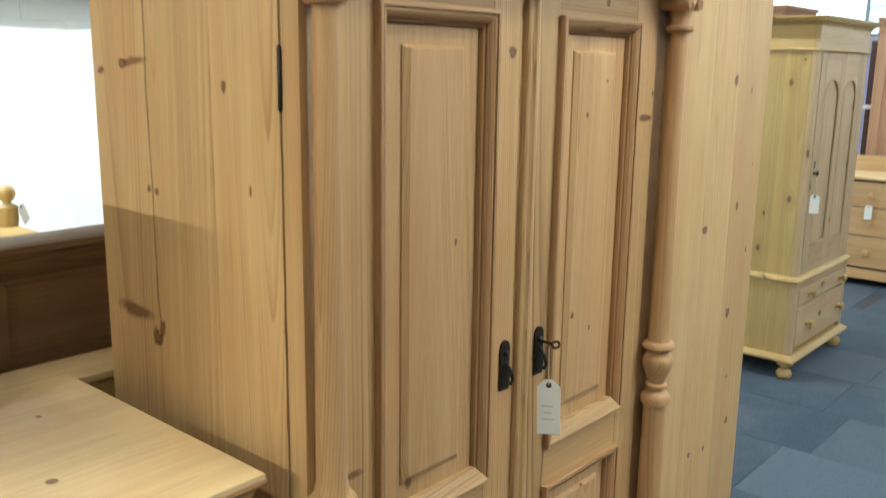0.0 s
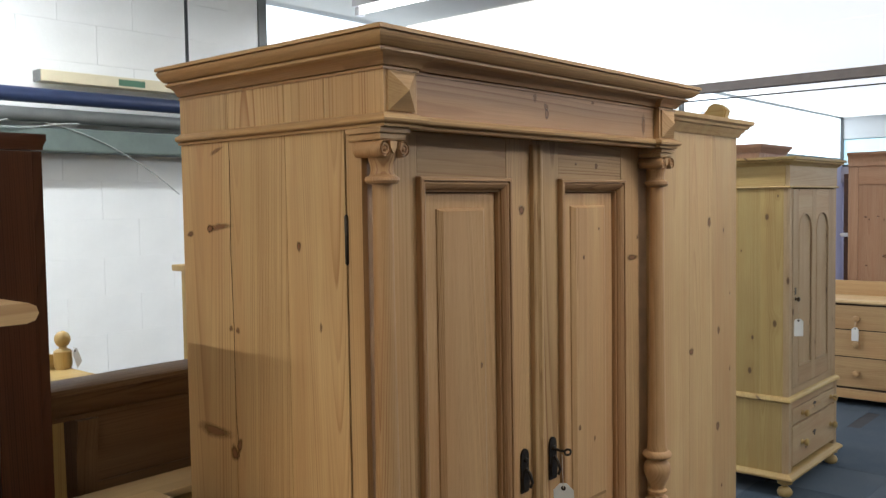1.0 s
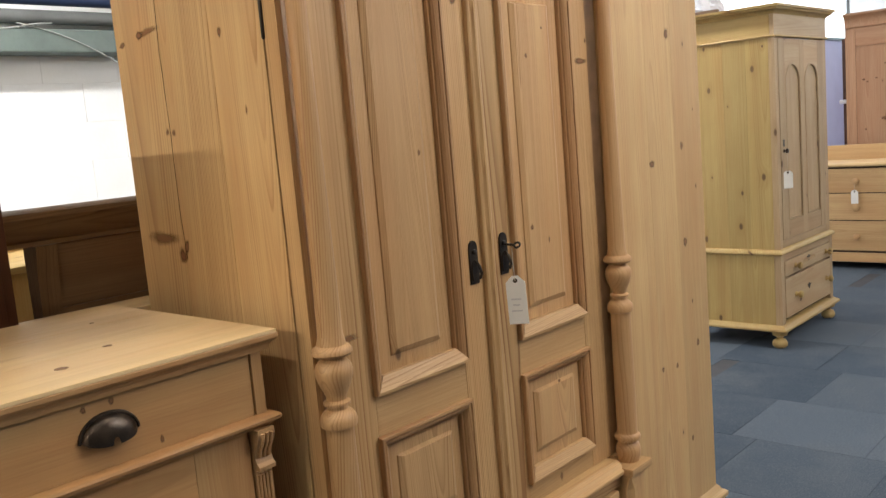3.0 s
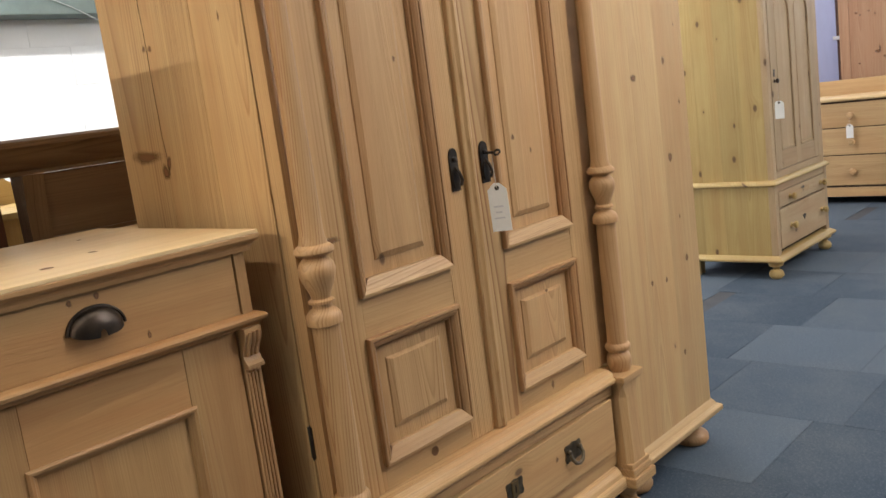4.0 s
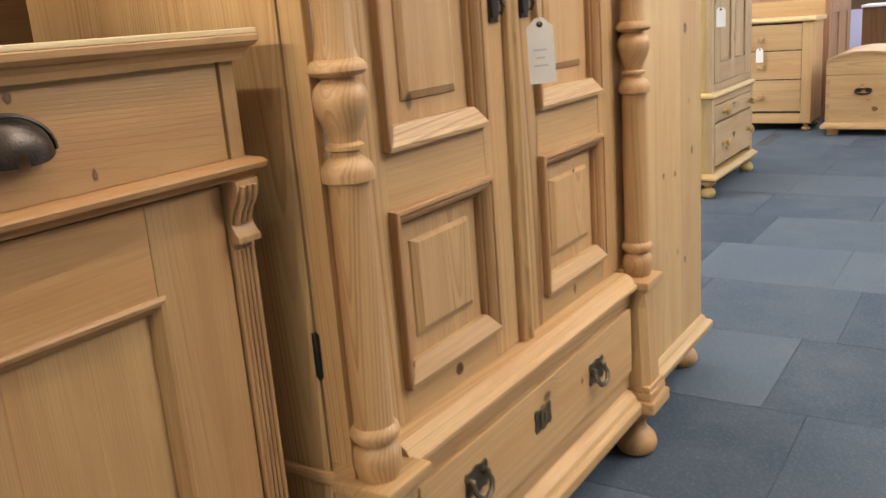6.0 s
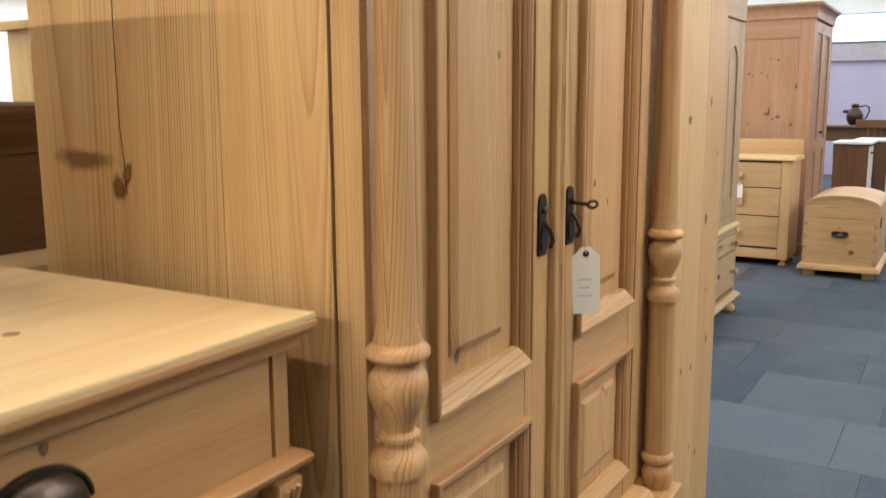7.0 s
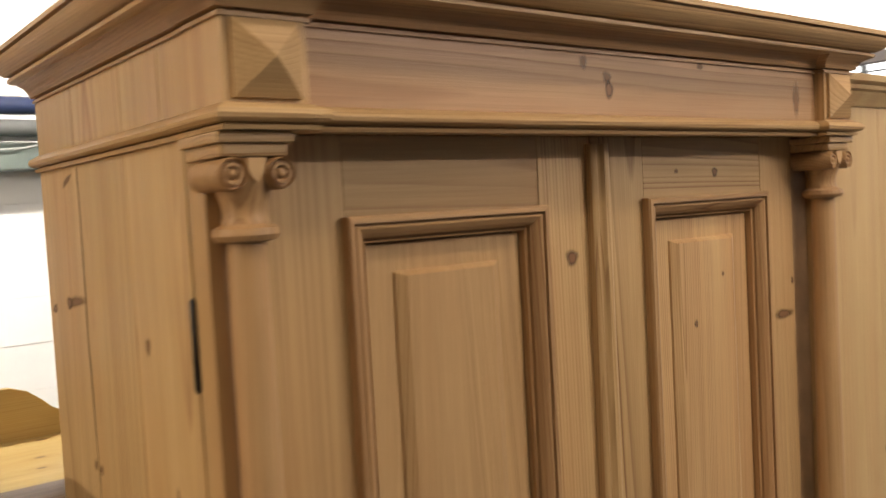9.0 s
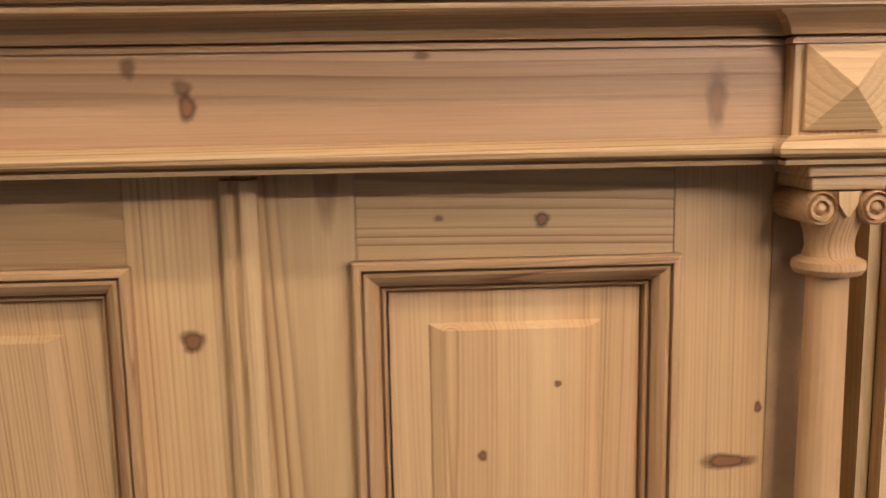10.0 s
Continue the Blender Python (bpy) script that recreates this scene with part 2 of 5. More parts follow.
bronze = painted("dark_bronze", (0.045, 0.036, 0.029), 0.33, 0.85, 0.3, 40, 0.2, (0.10, 0.07, 0.05))
brass = painted("old_brass", (0.30, 0.20, 0.09), 0.38, 0.9, 0.3, 40, 0.2)
card = painted("white_card", (0.80, 0.78, 0.74), 0.7, vary=0.06)
ink = painted("grey_ink", (0.58, 0.56, 0.57), 0.8, vary=0.05)
string_mat = painted("cotton_string", (0.62, 0.54, 0.44), 0.9)
# Near-black: the shade inside gaps and openings put into colour; crack and keyholes too.
gap_shade = painted("gap_shade_brown", (0.045, 0.026, 0.014), 0.9)
white_paint = painted("white_painted_block", (0.78, 0.78, 0.77), 0.75, vary=0.07, scale=5, bump=0.35, dirt=(0.60, 0.60, 0.60))
ceiling_paint = painted("ceiling_white", (0.66, 0.65, 0.62), 0.8, vary=0.05, scale=3)
# Tan chosen to limit the bounce from the unseen walls.
low_bounce_tan = painted("low_bounce_tan_paint", (0.40, 0.36, 0.32), 0.8, vary=0.08, scale=3)
lilac_paint = painted("pale_wall_paint", (0.46, 0.44, 0.58), 0.8, vary=0.06, scale=3)
grey_steel = painted("grey_painted_steel", (0.12, 0.125, 0.12), 0.5, vary=0.2, scale=8)
green_steel = painted("grey_green_painted_steel", (0.115, 0.145, 0.130), 0.55, vary=0.22, scale=6)
navy = painted("navy_pipe_paint", (0.022, 0.034, 0.085), 0.4, vary=0.15)
cream = painted("cream_plastic", (0.62, 0.55, 0.38), 0.5, vary=0.08)
green_label = painted("green_label", (0.06, 0.15, 0.085), 0.5, vary=0.1)
cable_white = painted("white_cable", (0.33, 0.34, 0.32), 0.5, vary=0.1)
black_cable = painted("black_cable", (0.015, 0.015, 0.016), 0.5)
white_gloss = painted("white_painted_wood", (0.78, 0.77, 0.80), 0.35, vary=0.06)
def knot_material(name, core, rim, cover):
    """A knot seen across the face: brown heart, darker ring, and edges that run out into the wood round it."""
    m, nt, bsdf = shader(name)
    L = nt.links.new
    uv = nt.nodes.new("ShaderNodeAttribute")
    uv.attribute_name = "spread"
    tc = nt.nodes.new("ShaderNodeTexCoord")
    rough = node(nt, "ShaderNodeTexNoise", Scale=90.0, Detail=3.0)
    L(tc.outputs["Object"], rough.inputs["Vector"])
    r = math_node(nt, "MULTIPLY_ADD", rough.outputs[0], 0.36, math_node(nt, "SUBTRACT", uv.outputs["Fac"], 0.18))
    ringed = math_node(nt, "MULTIPLY", ramp(nt, r, 0.30, 0.46), math_node(nt, "SUBTRACT", 1.0, ramp(nt, r, 0.50, 0.66)))
    L(mix_colour(nt, ringed, core, rim), bsdf.inputs["Base Color"])
    L(math_node(nt, "MULTIPLY", math_node(nt, "SUBTRACT", 1.0, ramp(nt, r, 0.34, 0.84)), cover), bsdf.inputs["Alpha"])
    bsdf.inputs["Roughness"].default_value = 0.5
    return m


knot_wood = knot_material("knot_wood", (0.200, 0.086, 0.030), (0.125, 0.052, 0.018), 0.95)
soft_knot = knot_material("soft_knot_wood", (0.270, 0.130, 0.055), (0.240, 0.112, 0.045), 0.65)
carpet = carpet_material("blue_grey_carpet")
under = painted("screed", (0.05, 0.05, 0.055), 0.9)
tube_glow = glowing("tube_glow", (1.0, 0.95, 0.88), 9.0)
daylight = glowing("daylight_glazing", (0.93, 0.97, 1.0), 2.2)
cyan_daylight = glowing("high_window_glazing", (0.66, 0.90, 1.0), 1.1)
roof_glow = glowing("roof_sheet_daylight", (1.0, 0.955, 0.90), 1.3)

# ---- building helpers ----


def thing(name, x, y, z, rz=0.0, label="", category="", group="", kind=""):
    ob = new(name)
    ob.empty_display_size = 0.1
    ob.matrix_world = pose(x * U, y * U, z * U, 0, 0, rz)
    return tagged(ob, label, category, group, kind)


def part(name, bm, material, parent=None, label="", smooth=False):
    """Links a bmesh as one mesh object under a thing or a part."""
    for v in bm.verts:
        v.co *= U
    bmesh.ops.recalc_face_normals(bm, faces=bm.faces)
    if bm.verts:
        # place within the piece of wood, from its own middle
        mid = [(min(v.co[i] for v in bm.verts) + max(v.co[i] for v in bm.verts)) / 2 for i in range(3)]
        grain = bm.verts.layers.float_vector.new("grain")
        for v in bm.verts:
            v[grain] = v.co - Vector(mid)
    me = bpy.data.meshes.new(name)
    bm.to_mesh(me)
    bm.free()
    if smooth:
        me.shade_smooth()
        me.set_sharp_from_angle(angle=radians(40))
    me.materials.append(material)
    ob = new(name, me)
    if parent:
        ob.parent = parent
    return tagged(ob, label)


def hull(bm, x0, x1, y0, y1, z0, z1, bevel=0.0015):
    made = bmesh.ops.create_cube(bm, size=1, matrix=Matrix.Translation(((x0 + x1) / 2, (y0 + y1) / 2, (z0 + z1) / 2)) @ Matrix.Diagonal((x1 - x0, y1 - y0, z1 - z0, 1)))
    if bevel:
        edges = list({e for v in made["verts"] for e in v.link_edges})
        bmesh.ops.bevel(bm, geom=edges, offset=bevel, segments=2, profile=0.6, affect="EDGES")
    return bm


def board(name, mat, parent, x0, x1, y0, y1, z0, z1, bevel=0.0015, label=""):
    return part(name, hull(bmesh.new(), x0, x1, y0, y1, z0, z1, bevel), mat, parent, label)


def lathe(bm, profile, cx, cy, segs=24, axis="z", a0=0.0, a1=360.0):
    """Turns (radius, height) pairs round an upright axis, or one along x or y."""
    full = a1 - a0 >= 360
    n = segs if full else segs + 1
    rows = []
    for r, h in profile:
        row = []
        for i in range(n):
            a = radians(a0 + (a1 - a0) * i / segs)
            p, q = r * math.cos(a), r * math.sin(a)
            co = {"z": (cx + p, cy + q, h), "x": (h, cx + p, cy + q), "y": (cx + p, h, cy + q)}[axis]
            row.append(bm.verts.new(co))
        rows.append(row)
    for lo, hi in zip(rows, rows[1:]):
        for i in range(n if full else n - 1):
            j = (i + 1) % n
            bm.faces.new((lo[i], lo[j], hi[j], hi[i]))
    bm.faces.new(rows[0][::-1])
    bm.faces.new(rows[-1])
    return bm


def sweep(bm, path, profile, closed=False):
    """Runs a closed (out, z) profile along a mitred path of (x, y) points; out is to the right of the way."""
    pts = [Vector(p) for p in path]
    n = len(pts)
    rows = []
    for i, p in enumerate(pts):
        a = (p - pts[i - 1]).normalized() if i or closed else (pts[1] - p).normalized()
        b = (pts[(i + 1) % n] - p).normalized() if i < n - 1 or closed else a
        na, nb = Vector((a.y, -a.x)), Vector((b.y, -b.x))
        mit = (na + nb) / max(0.2, 1 + na.dot(nb))
        rows.append([bm.verts.new((p.x + mit.x * o, p.y + mit.y * o, z)) for o, z in profile])
    k = len(profile)
    for i in range(n if closed else n - 1):
        lo, hi = rows[i], rows[(i + 1) % n]
        for j in range(k):
            bm.faces.new((lo[j], lo[(j + 1) % k], hi[(j + 1) % k], hi[j]))
    if not closed:
        bm.faces.new(rows[0])
        bm.faces.new(rows[-1][::-1])
    return bm


def picture_frame(parent, mats, y0, y1, z0, z1, profile):
    """Four mitred lengths of moulding round a rectangle facing +x; (inset, x) pairs, open at the back."""
    rows = [[(x, y0 + n, z0 + n), (x, y1 - n, z0 + n), (x, y1 - n, z1 - n), (x, y0 + n, z1 - n)] for n, x in profile]
    for i in range(4):
        j = (i + 1) % 4
        bm = bmesh.new()
        a, b = [bm.verts.new(r[i]) for r in rows], [bm.verts.new(r[j]) for r in rows]
        for k in range(len(rows) - 1):
            bm.faces.new((a[k], b[k], b[k + 1], a[k + 1]))
        part("moulding", bm, mats["yz"[i % 2]], parent)


def sweep_lengths(name, mats, parent, path, profile):
    """The same as sweep, as single mitred lengths whose grain follows each."""
    pts = [Vector(p) for p in path]
    n = len(pts)
    ends = []
    for i, p in enumerate(pts):
        a = (p - pts[i - 1]).normalized() if i else (pts[1] - p).normalized()
        b = (pts[i + 1] - p).normalized() if i < n - 1 else a
        na, nb = Vector((a.y, -a.x)), Vector((b.y, -b.x))
        mit = (na + nb) / max(0.2, 1 + na.dot(nb))
        ends.append([(p.x + mit.x * o, p.y + mit.y * o, z) for o, z in profile])
    k = len(profile)
    for i in range(n - 1):
        bm = bmesh.new()
        lo, hi = [bm.verts.new(c) for c in ends[i]], [bm.verts.new(c) for c in ends[i + 1]]
        for j in range(k):
            bm.faces.new((lo[j], lo[(j + 1) % k], hi[(j + 1) % k], hi[j]))
        bm.faces.new(lo)
        bm.faces.new(hi[::-1])
        d = pts[i + 1] - pts[i]
        part(name, bm, mats["x" if abs(d.x) > abs(d.y) else "y"], parent, "", True)


def raised_panel(bm, y0, y1, z0, z1, x_flat, field, bevel, x_field):
    """A board whose middle field stands proud, with sloping shoulders. field: insets at the sides, bottom and top."""
    side, low, top = field
    rows = []
    for x, s, b, t in ((x_flat - 0.012, 0, 0, 0), (x_flat, 0, 0, 0), (x_flat, side - 0.0015, low - 0.0015, top - 0.0015), (x_flat + 0.003, side, low, top), (x_field, side + bevel, low + bevel, top + 0.004)):
        rows.append([bm.verts.new(c) for c in ((x, y0 + s, z0 + b), (x, y1 - s, z0 + b), (x, y1 - s, z1 - t), (x, y0 + s, z1 - t))])
    for lo, hi in zip(rows, rows[1:]):
        for i in range(4):
            j = (i + 1) % 4
            bm.faces.new((lo[i], lo[j], hi[j], hi[i]))
    bm.faces.new(rows[0][::-1])
    bm.faces.new(rows[-1])
    return bm


def rod(bm, points, r, segs=8):
    """A round bar along points."""
    pts = [Vector(p) for p in points]
    rows = []
    for i, p in enumerate(pts):
        d = (pts[min(i + 1, len(pts) - 1)] - pts[max(i - 1, 0)]).normalized()
        u = d.orthogonal().normalized() if i == 0 else (u - d * u.dot(d)).normalized()
        w = d.cross(u)
        rows.append([bm.verts.new(p + (u * math.cos(k) + w * math.sin(k)) * r) for k in (2 * math.pi * s / segs for s in range(segs))])
    for lo, hi in zip(rows, rows[1:]):
        for i in range(segs):
            bm.faces.new((lo[i], lo[(i + 1) % segs], hi[(i + 1) % segs], hi[i]))
    bm.faces.new(rows[0][::-1])
    bm.faces.new(rows[-1])
    return bm


def slab(bm, outline, a, b, axis="x"):
    """An outline of (u, v) points given thickness from a to b along x (u = y) or along y (u = x)."""
    def at(u, v, d):
        return (d, u, v) if axis == "x" else (u, d, v)
    lo, hi = [bm.verts.new(at(u, v, a)) for u, v in outline], [bm.verts.new(at(u, v, b)) for u, v in outline]
    n = len(outline)
    for i in range(n):
        bm.faces.new((lo[i], lo[(i + 1) % n], hi[(i + 1) % n], hi[i]))
    bm.faces.new(lo[::-1])
    bm.faces.new(hi)
    return bm


def knob(parent, x, y, z, r, mat, name="knob", label=""):
    """A turned knob that stands out along +x."""
    prof = [(r * 0.75, x), (r * 0.7, x + r * 0.25), (r * 0.45, x + r * 0.5), (r * 0.5, x + r * 0.75), (r * 0.9, x + r * 1.0), (r, x + r * 1.35), (r * 0.85, x + r * 1.75), (r * 0.4, x + r * 1.95)]
    return part(name, lathe(bmesh.new(), prof, y, z, 16, "x"), mat, parent, label, True)


def bun_foot(parent, x, y, h, r, mat):
    prof = [(r * 0.62, 0), (r * 0.88, h * 0.04), (r * 0.99, h * 0.14), (r, h * 0.24), (r * 0.92, h * 0.35), (r * 0.70, h * 0.44), (r * 0.52, h * 0.50), (r * 0.46, h * 0.60), (r * 0.52, h * 0.68), (r * 0.72, h * 0.74), (r * 0.78, h)]
    return part("foot", lathe(bmesh.new(), prof, x, y, 20), mat, parent, "", True)


def flat_knot(parent, plane, at, u, v, ru, rv, mat, tilt=0.0):
    """A knot in the wood: a thin lens on the face x = at (u = y) or y = at (u = x)."""
    bm = bmesh.new()
    n = 14
    ru, rv = ru * 1.7, rv * 1.7
    spread = bm.verts.layers.float.new("spread")
    sign = 1 if plane == "x" else -1
    rims = []
    for k, d in ((1.0, 0.0006), (0.66, 0.0007), (0.33, 0.0008)):
        row = []
        for i in range(n):
            a = 2 * math.pi * i / n
            wob = 1 + 0.10 * math.sin(3 * a + u * 40) + 0.07 * math.sin(5 * a + v * 60)
            p, q = ru * k * wob * math.cos(a), rv * k * wob * math.sin(a)
            c, s = math.cos(tilt), math.sin(tilt)
            p, q = p * c - q * s, p * s + q * c
            row.append(bm.verts.new((at + sign * d, u + p, v + q) if plane == "x" else (u + p, at + sign * d, v + q)))
            row[-1][spread] = k
        rims.append(row)
    for lo, hi in zip(rims, rims[1:]):
        for i in range(n):
            bm.faces.new((lo[i], lo[(i + 1) % n], hi[(i + 1) % n], hi[i]))
    heart = bm.verts.new((at + sign * 0.0008, u, v) if plane == "x" else (u, at + sign * 0.0008, v))
    for i in range(n):
        bm.faces.new((rims[-1][i], rims[-1][(i + 1) % n], heart))
    return part("knot", bm, mat, parent)


def price_tag(x, y, z, rz, w=0.05, h=0.10, top=0.06, tilt=0.0, label="white card price tag hanging on a loop of string", lines=True):
    """A card with a punched corner on a string; origin where the string hangs."""
    tag = thing("price_tag", x, y, z, rz, label, "price tag", "price tags")
    c = h * 0.14
    out = [(-w / 2, -top - h), (w / 2, -top - h), (w / 2, -top - c), (w / 2 - c, -top), (-w / 2 + c, -top), (-w / 2, -top - c)]
    ca, sa = math.cos(tilt), math.sin(tilt)
    turn = lambda u, v: (u * ca - v * sa, u * sa + v * ca)
    part("card", slab(bmesh.new(), [turn(*p) for p in out], -0.0006, 0.0006), card, tag)
    hu, hv = turn(0, -top - 0.10 * h)
    part("string", rod(bmesh.new(), [(0.0, 0, 0), (0.002, 0.3 * hu, 0.5 * hv), (0.0015, hu, hv)], 0.0009, 6), string_mat, tag)
    part("eyelet", lathe(bmesh.new(), [(w * 0.12, 0.0005), (w * 0.12, 0.0014), (w * 0.05, 0.0014)], hu, hv, 12, "x"), bronze, tag)
    if lines:
        for k, (f, lo) in enumerate(((0.5, 0.50), (0.34, 0.62), (0.55, 0.74))):
            u0, u1, v = -w * f / 2 - 0.002, w * f / 2 - 0.002, -top - h * lo
            bar = [turn(u0, v), turn(u1, v), turn(u1, v + h * 0.03), turn(u0, v + h * 0.03)]
            part("written_line", slab(bmesh.new(), bar, 0.0005, 0.0009), ink, tag)
    return tag

# ---- setting ----
floor = part("floor", hull(bmesh.new(), -4.2, 7.0, -6.0, 17.0, -0.12, -0.004, 0), under)
tagged(floor, "dark screed floor under worn blue-grey carpet tiles", "floor", kind="structure")
far_wall = part("wall_north", hull(bmesh.new(), -4.2, 7.0, 16.0, 16.2, 0, 2.25, 0), lilac_paint)
tagged(far_wall, "pale lilac painted wall at the far end", "wall", kind="structure")
upper = part("wall_north_upper", hull(bmesh.new(), -4.2, 7.0, 16.0, 16.2, 2.76, 3.16, 0), white_paint)
tagged(upper, "white painted wall over the high window", "wall", kind="structure")
# East and south walls are unseen, added to close the room and damp bounce.
east = part("wall_east", hull(bmesh.new(), 7.0, 7.2, -6.0, 16.2, 0, 3.16, 0), low_bounce_tan)
tagged(east, "unseen side wall of the showroom, tan to cut bounced light", "wall", kind="structure")
south = part("wall_south", hull(bmesh.new(), -4.2, 7.0, -6.2, -6.0, 0, 3.16, 0), low_bounce_tan)
tagged(south, "unseen wall behind the aisle, tan to cut bounced light", "wall", kind="structure")
ceil = part("ceiling", hull(bmesh.new(), -4.2, 7.2, -6.2, 16.2, 3.16, 3.3, 0), ceiling_paint)
tagged(ceil, "white painted showroom ceiling", "ceiling", kind="structure")
west = part("wall_west", hull(bmesh.new(), -4.2, -3.915, -6.0, 2.80, 0, 3.16, 0), white_paint)
tagged(west, "white painted concrete block wall", "wall", kind="structure")
west_low = part("wall_west_low", hull(bmesh.new(), -4.2, -3.915, 2.80, 16.0, 0, 2.35, 0), lilac_paint)
tagged(west_low, "pale lilac painted wall under the side window", "wall", kind="structure")

# translucent roof sheets that let the daylight in, over the bay beyond the first tubes
roof = thing("roof_lights", 0, 0, 3.16, 0, "translucent white roof sheets letting in daylight", "rooflight", kind="structure")
for k in range(5):
    y0 = 4.24 + 2.32 * k
    board("roof_sheet", roof_glow, roof, -3.85, 6.9, y0, y0 + 2.318, -0.016, -0.008, 0)

# side window band in a grey metal frame, high window in the far wall
win = thing("window_1", -3.95, 2.80, 2.35, 0, "high side window in a grey metal frame", "window", kind="structure")
for k in range(2):
    board("pane", daylight, win, -0.012, 0.0, 0.04 + 6.6 * k, 6.6 * (k + 1) - 0.02, 0.05, 0.78, 0)
for k in range(3):
    board("window_frame", grey_steel, win, -0.04, 0.05, 6.6 * k - 0.02, 6.6 * k + 0.05, 0, 0.81, 0.004)
board("window_sill", grey_steel, win, -0.04, 0.06, 0.05, 13.1, 0.0, 0.05, 0.004)
win2 = thing("window_2", -4.2, 16.05, 2.25, 0, "long high window with pale cyan daylight", "window", kind="structure")
for k in range(5):
    board("pane", cyan_daylight, win2, 0.05 + 2.24 * k, 2.24 * (k + 1) - 0.03, -0.004, 0.008, 0.04, 0.49, 0)
    board("window_frame", grey_steel, win2, 2.24 * k - 0.03, 2.24 * k + 0.05, -0.05, 0.03, 0.0, 0.51, 0.004)
board("window_sill", grey_steel, win2, 0.05, 11.2, -0.06, 0.03, 0.0, 0.04, 0.004)

beam = part("ceiling_beam", hull(bmesh.new(), -4.2, 7.0, 8.0, 8.12, 2.845, 2.945, 0.006), painted("brown_grey_paint", (0.20, 0.17, 0.15), 0.6))
tagged(beam, "brown-grey painted beam across the showroom", "beam", kind="structure")
rail = part("cable_rail", rod(bmesh.new(), [(-4.2, 8.3, 2.80), (7.0, 8.3, 2.80)], 0.008), grey_steel)
tagged(rail, "thin steel rail below the beam", "rail", kind="structure")
ledge = part("wall_beam", hull(bmesh.new(), -3.91, -3.70, -6.0, 7.0, 2.02, 2.15, 0.008), green_steel)
tagged(ledge, "grey-green painted steel beam along the wall", "beam", kind="structure")


def wall_pipe(name, x, z, r, mat, label, y0=-6.0, y1=7.0):
    p = part(name, lathe(bmesh.new(), [(r, y0), (r, y1)], x, z, 14, "y"), mat, None, "", True)
    return tagged(p, label, "pipe", "pipes along the wall", "structure")


wall_pipe("pipe", -3.74, 2.325, 0.042, navy, "navy blue painted pipe above the beam")
wall_pipe("pipe", -3.77, 2.222, 0.040, grey_steel, "grey steel pipe above the beam")
wall_pipe("pipe", -3.86, 2.36, 0.03, cream, "cream pipe close to the wall", -6, 0.75)
trunk_duct = thing("cable_trunking", -3.80, 1.17, 2.425, 0, "cream plastic cable trunking with a green label", "trunking")
board("channel", cream, trunk_duct, -0.05, 0.05, 0, 2.6, -0.014, 0.050, 0.004)
board("label", green_label, trunk_duct, 0.05, 0.053, 0.46, 0.63, -0.002, 0.036, 0, "green printed label")
board("end_cap", grey_steel, trunk_duct, -0.045, 0.045, -0.004, 0.0, -0.015, 0.05, 0)
for k, (y0, y1, sag) in enumerate(((-0.6, 0.55, 0.05), (0.0, 0.95, 0.07), (0.35, 1.35, 0.035))):
    pts = [(-3.69 + 0.012 * math.sin(i * 1.7 + k), y0 + (y1 - y0) * i / 12, 2.175 - sag * math.sin(math.pi * i / 12) + 0.006 * math.sin(1.1 * i + k)) for i in range(13)]
    tagged(part("cable", rod(bmesh.new(), pts, 0.0045, 8), cable_white, None, "", True), "loose white cable lying along the beam", "cable", "cables on the wall")
pts = [(-3.69, 1.15 + 0.075 * i, 2.175 - 0.012 * i - 0.0022 * i * i) for i in range(12)]
tagged(part("cable", rod(bmesh.new(), pts, 0.0038, 8), cable_white, None, "", True), "white cable hanging down across the wall", "cable", "cables on the wall")
tagged(part("hanging_cable", rod(bmesh.new(), [(-3.75, 2.10, 2.50), (-3.75, 2.10, 3.16)], 0.011, 8), black_cable), "black cable hanging from the ceiling", "cable")

# concrete blocks of the wall
block_mesh = bpy.data.meshes.new("block")
bm = hull(bmesh.new(), 0, 0.010, 0.0004, 0.4742, 0.0004, 0.2317, 0.0012)
for v in bm.verts:
    v.co *= U
bm.to_mesh(block_mesh)
bm.free()
block_mesh.materials.append(white_paint)
for r in range(14):
    for c in range(13):
        if c * 0.4746 - 3.4 + 0.2373 * (r % 2) > 2.33:
            continue
        ob = new("block", block_mesh)
        ob.parent = west
        ob.location = ((-3.9205 + 0.0010 * ((r * 7 + c * 5) % 4)) * U, (c * 0.4746 - 3.4 + 0.2373 * (r % 2)) * U, (r * 0.2321 + 0.005) * U)

# ceiling tube lights


def tube_light(x, y, along):
    lamp = thing("ceiling_tube_light", x, y, 3.16, 0 if along == "x" else 90, "white fluorescent batten light on the ceiling, lit", "ceiling light", "ceiling tube lights")
    board("housing", white_gloss, lamp, -1.25, 1.25, -0.05, 0.05, -0.07, 0.0, 0.004)
    part("tube", lathe(bmesh.new(), [(0.02, -1.2), (0.02, 1.2)], 0, -0.10, 12, "x"), tube_glow, lamp, "glowing tube", True)
    for s in (-1, 1):
        board("end_holder", white_gloss, lamp, s * 1.22 - 0.02, s * 1.22 + 0.02, -0.03, 0.03, -0.13, -0.07, 0.003)


# Every lamp gets a fixture, the added unseen ones too.
for lx, ly, run, *_ in TUBES:
    tube_light(lx, ly, run)

# ---- the wardrobe with columns ----
WT = 1.073  # width
wd = thing("column_wardrobe", 0, 0, 0, 0, "antique honey pine double-door wardrobe with turned half columns", "wardrobe")
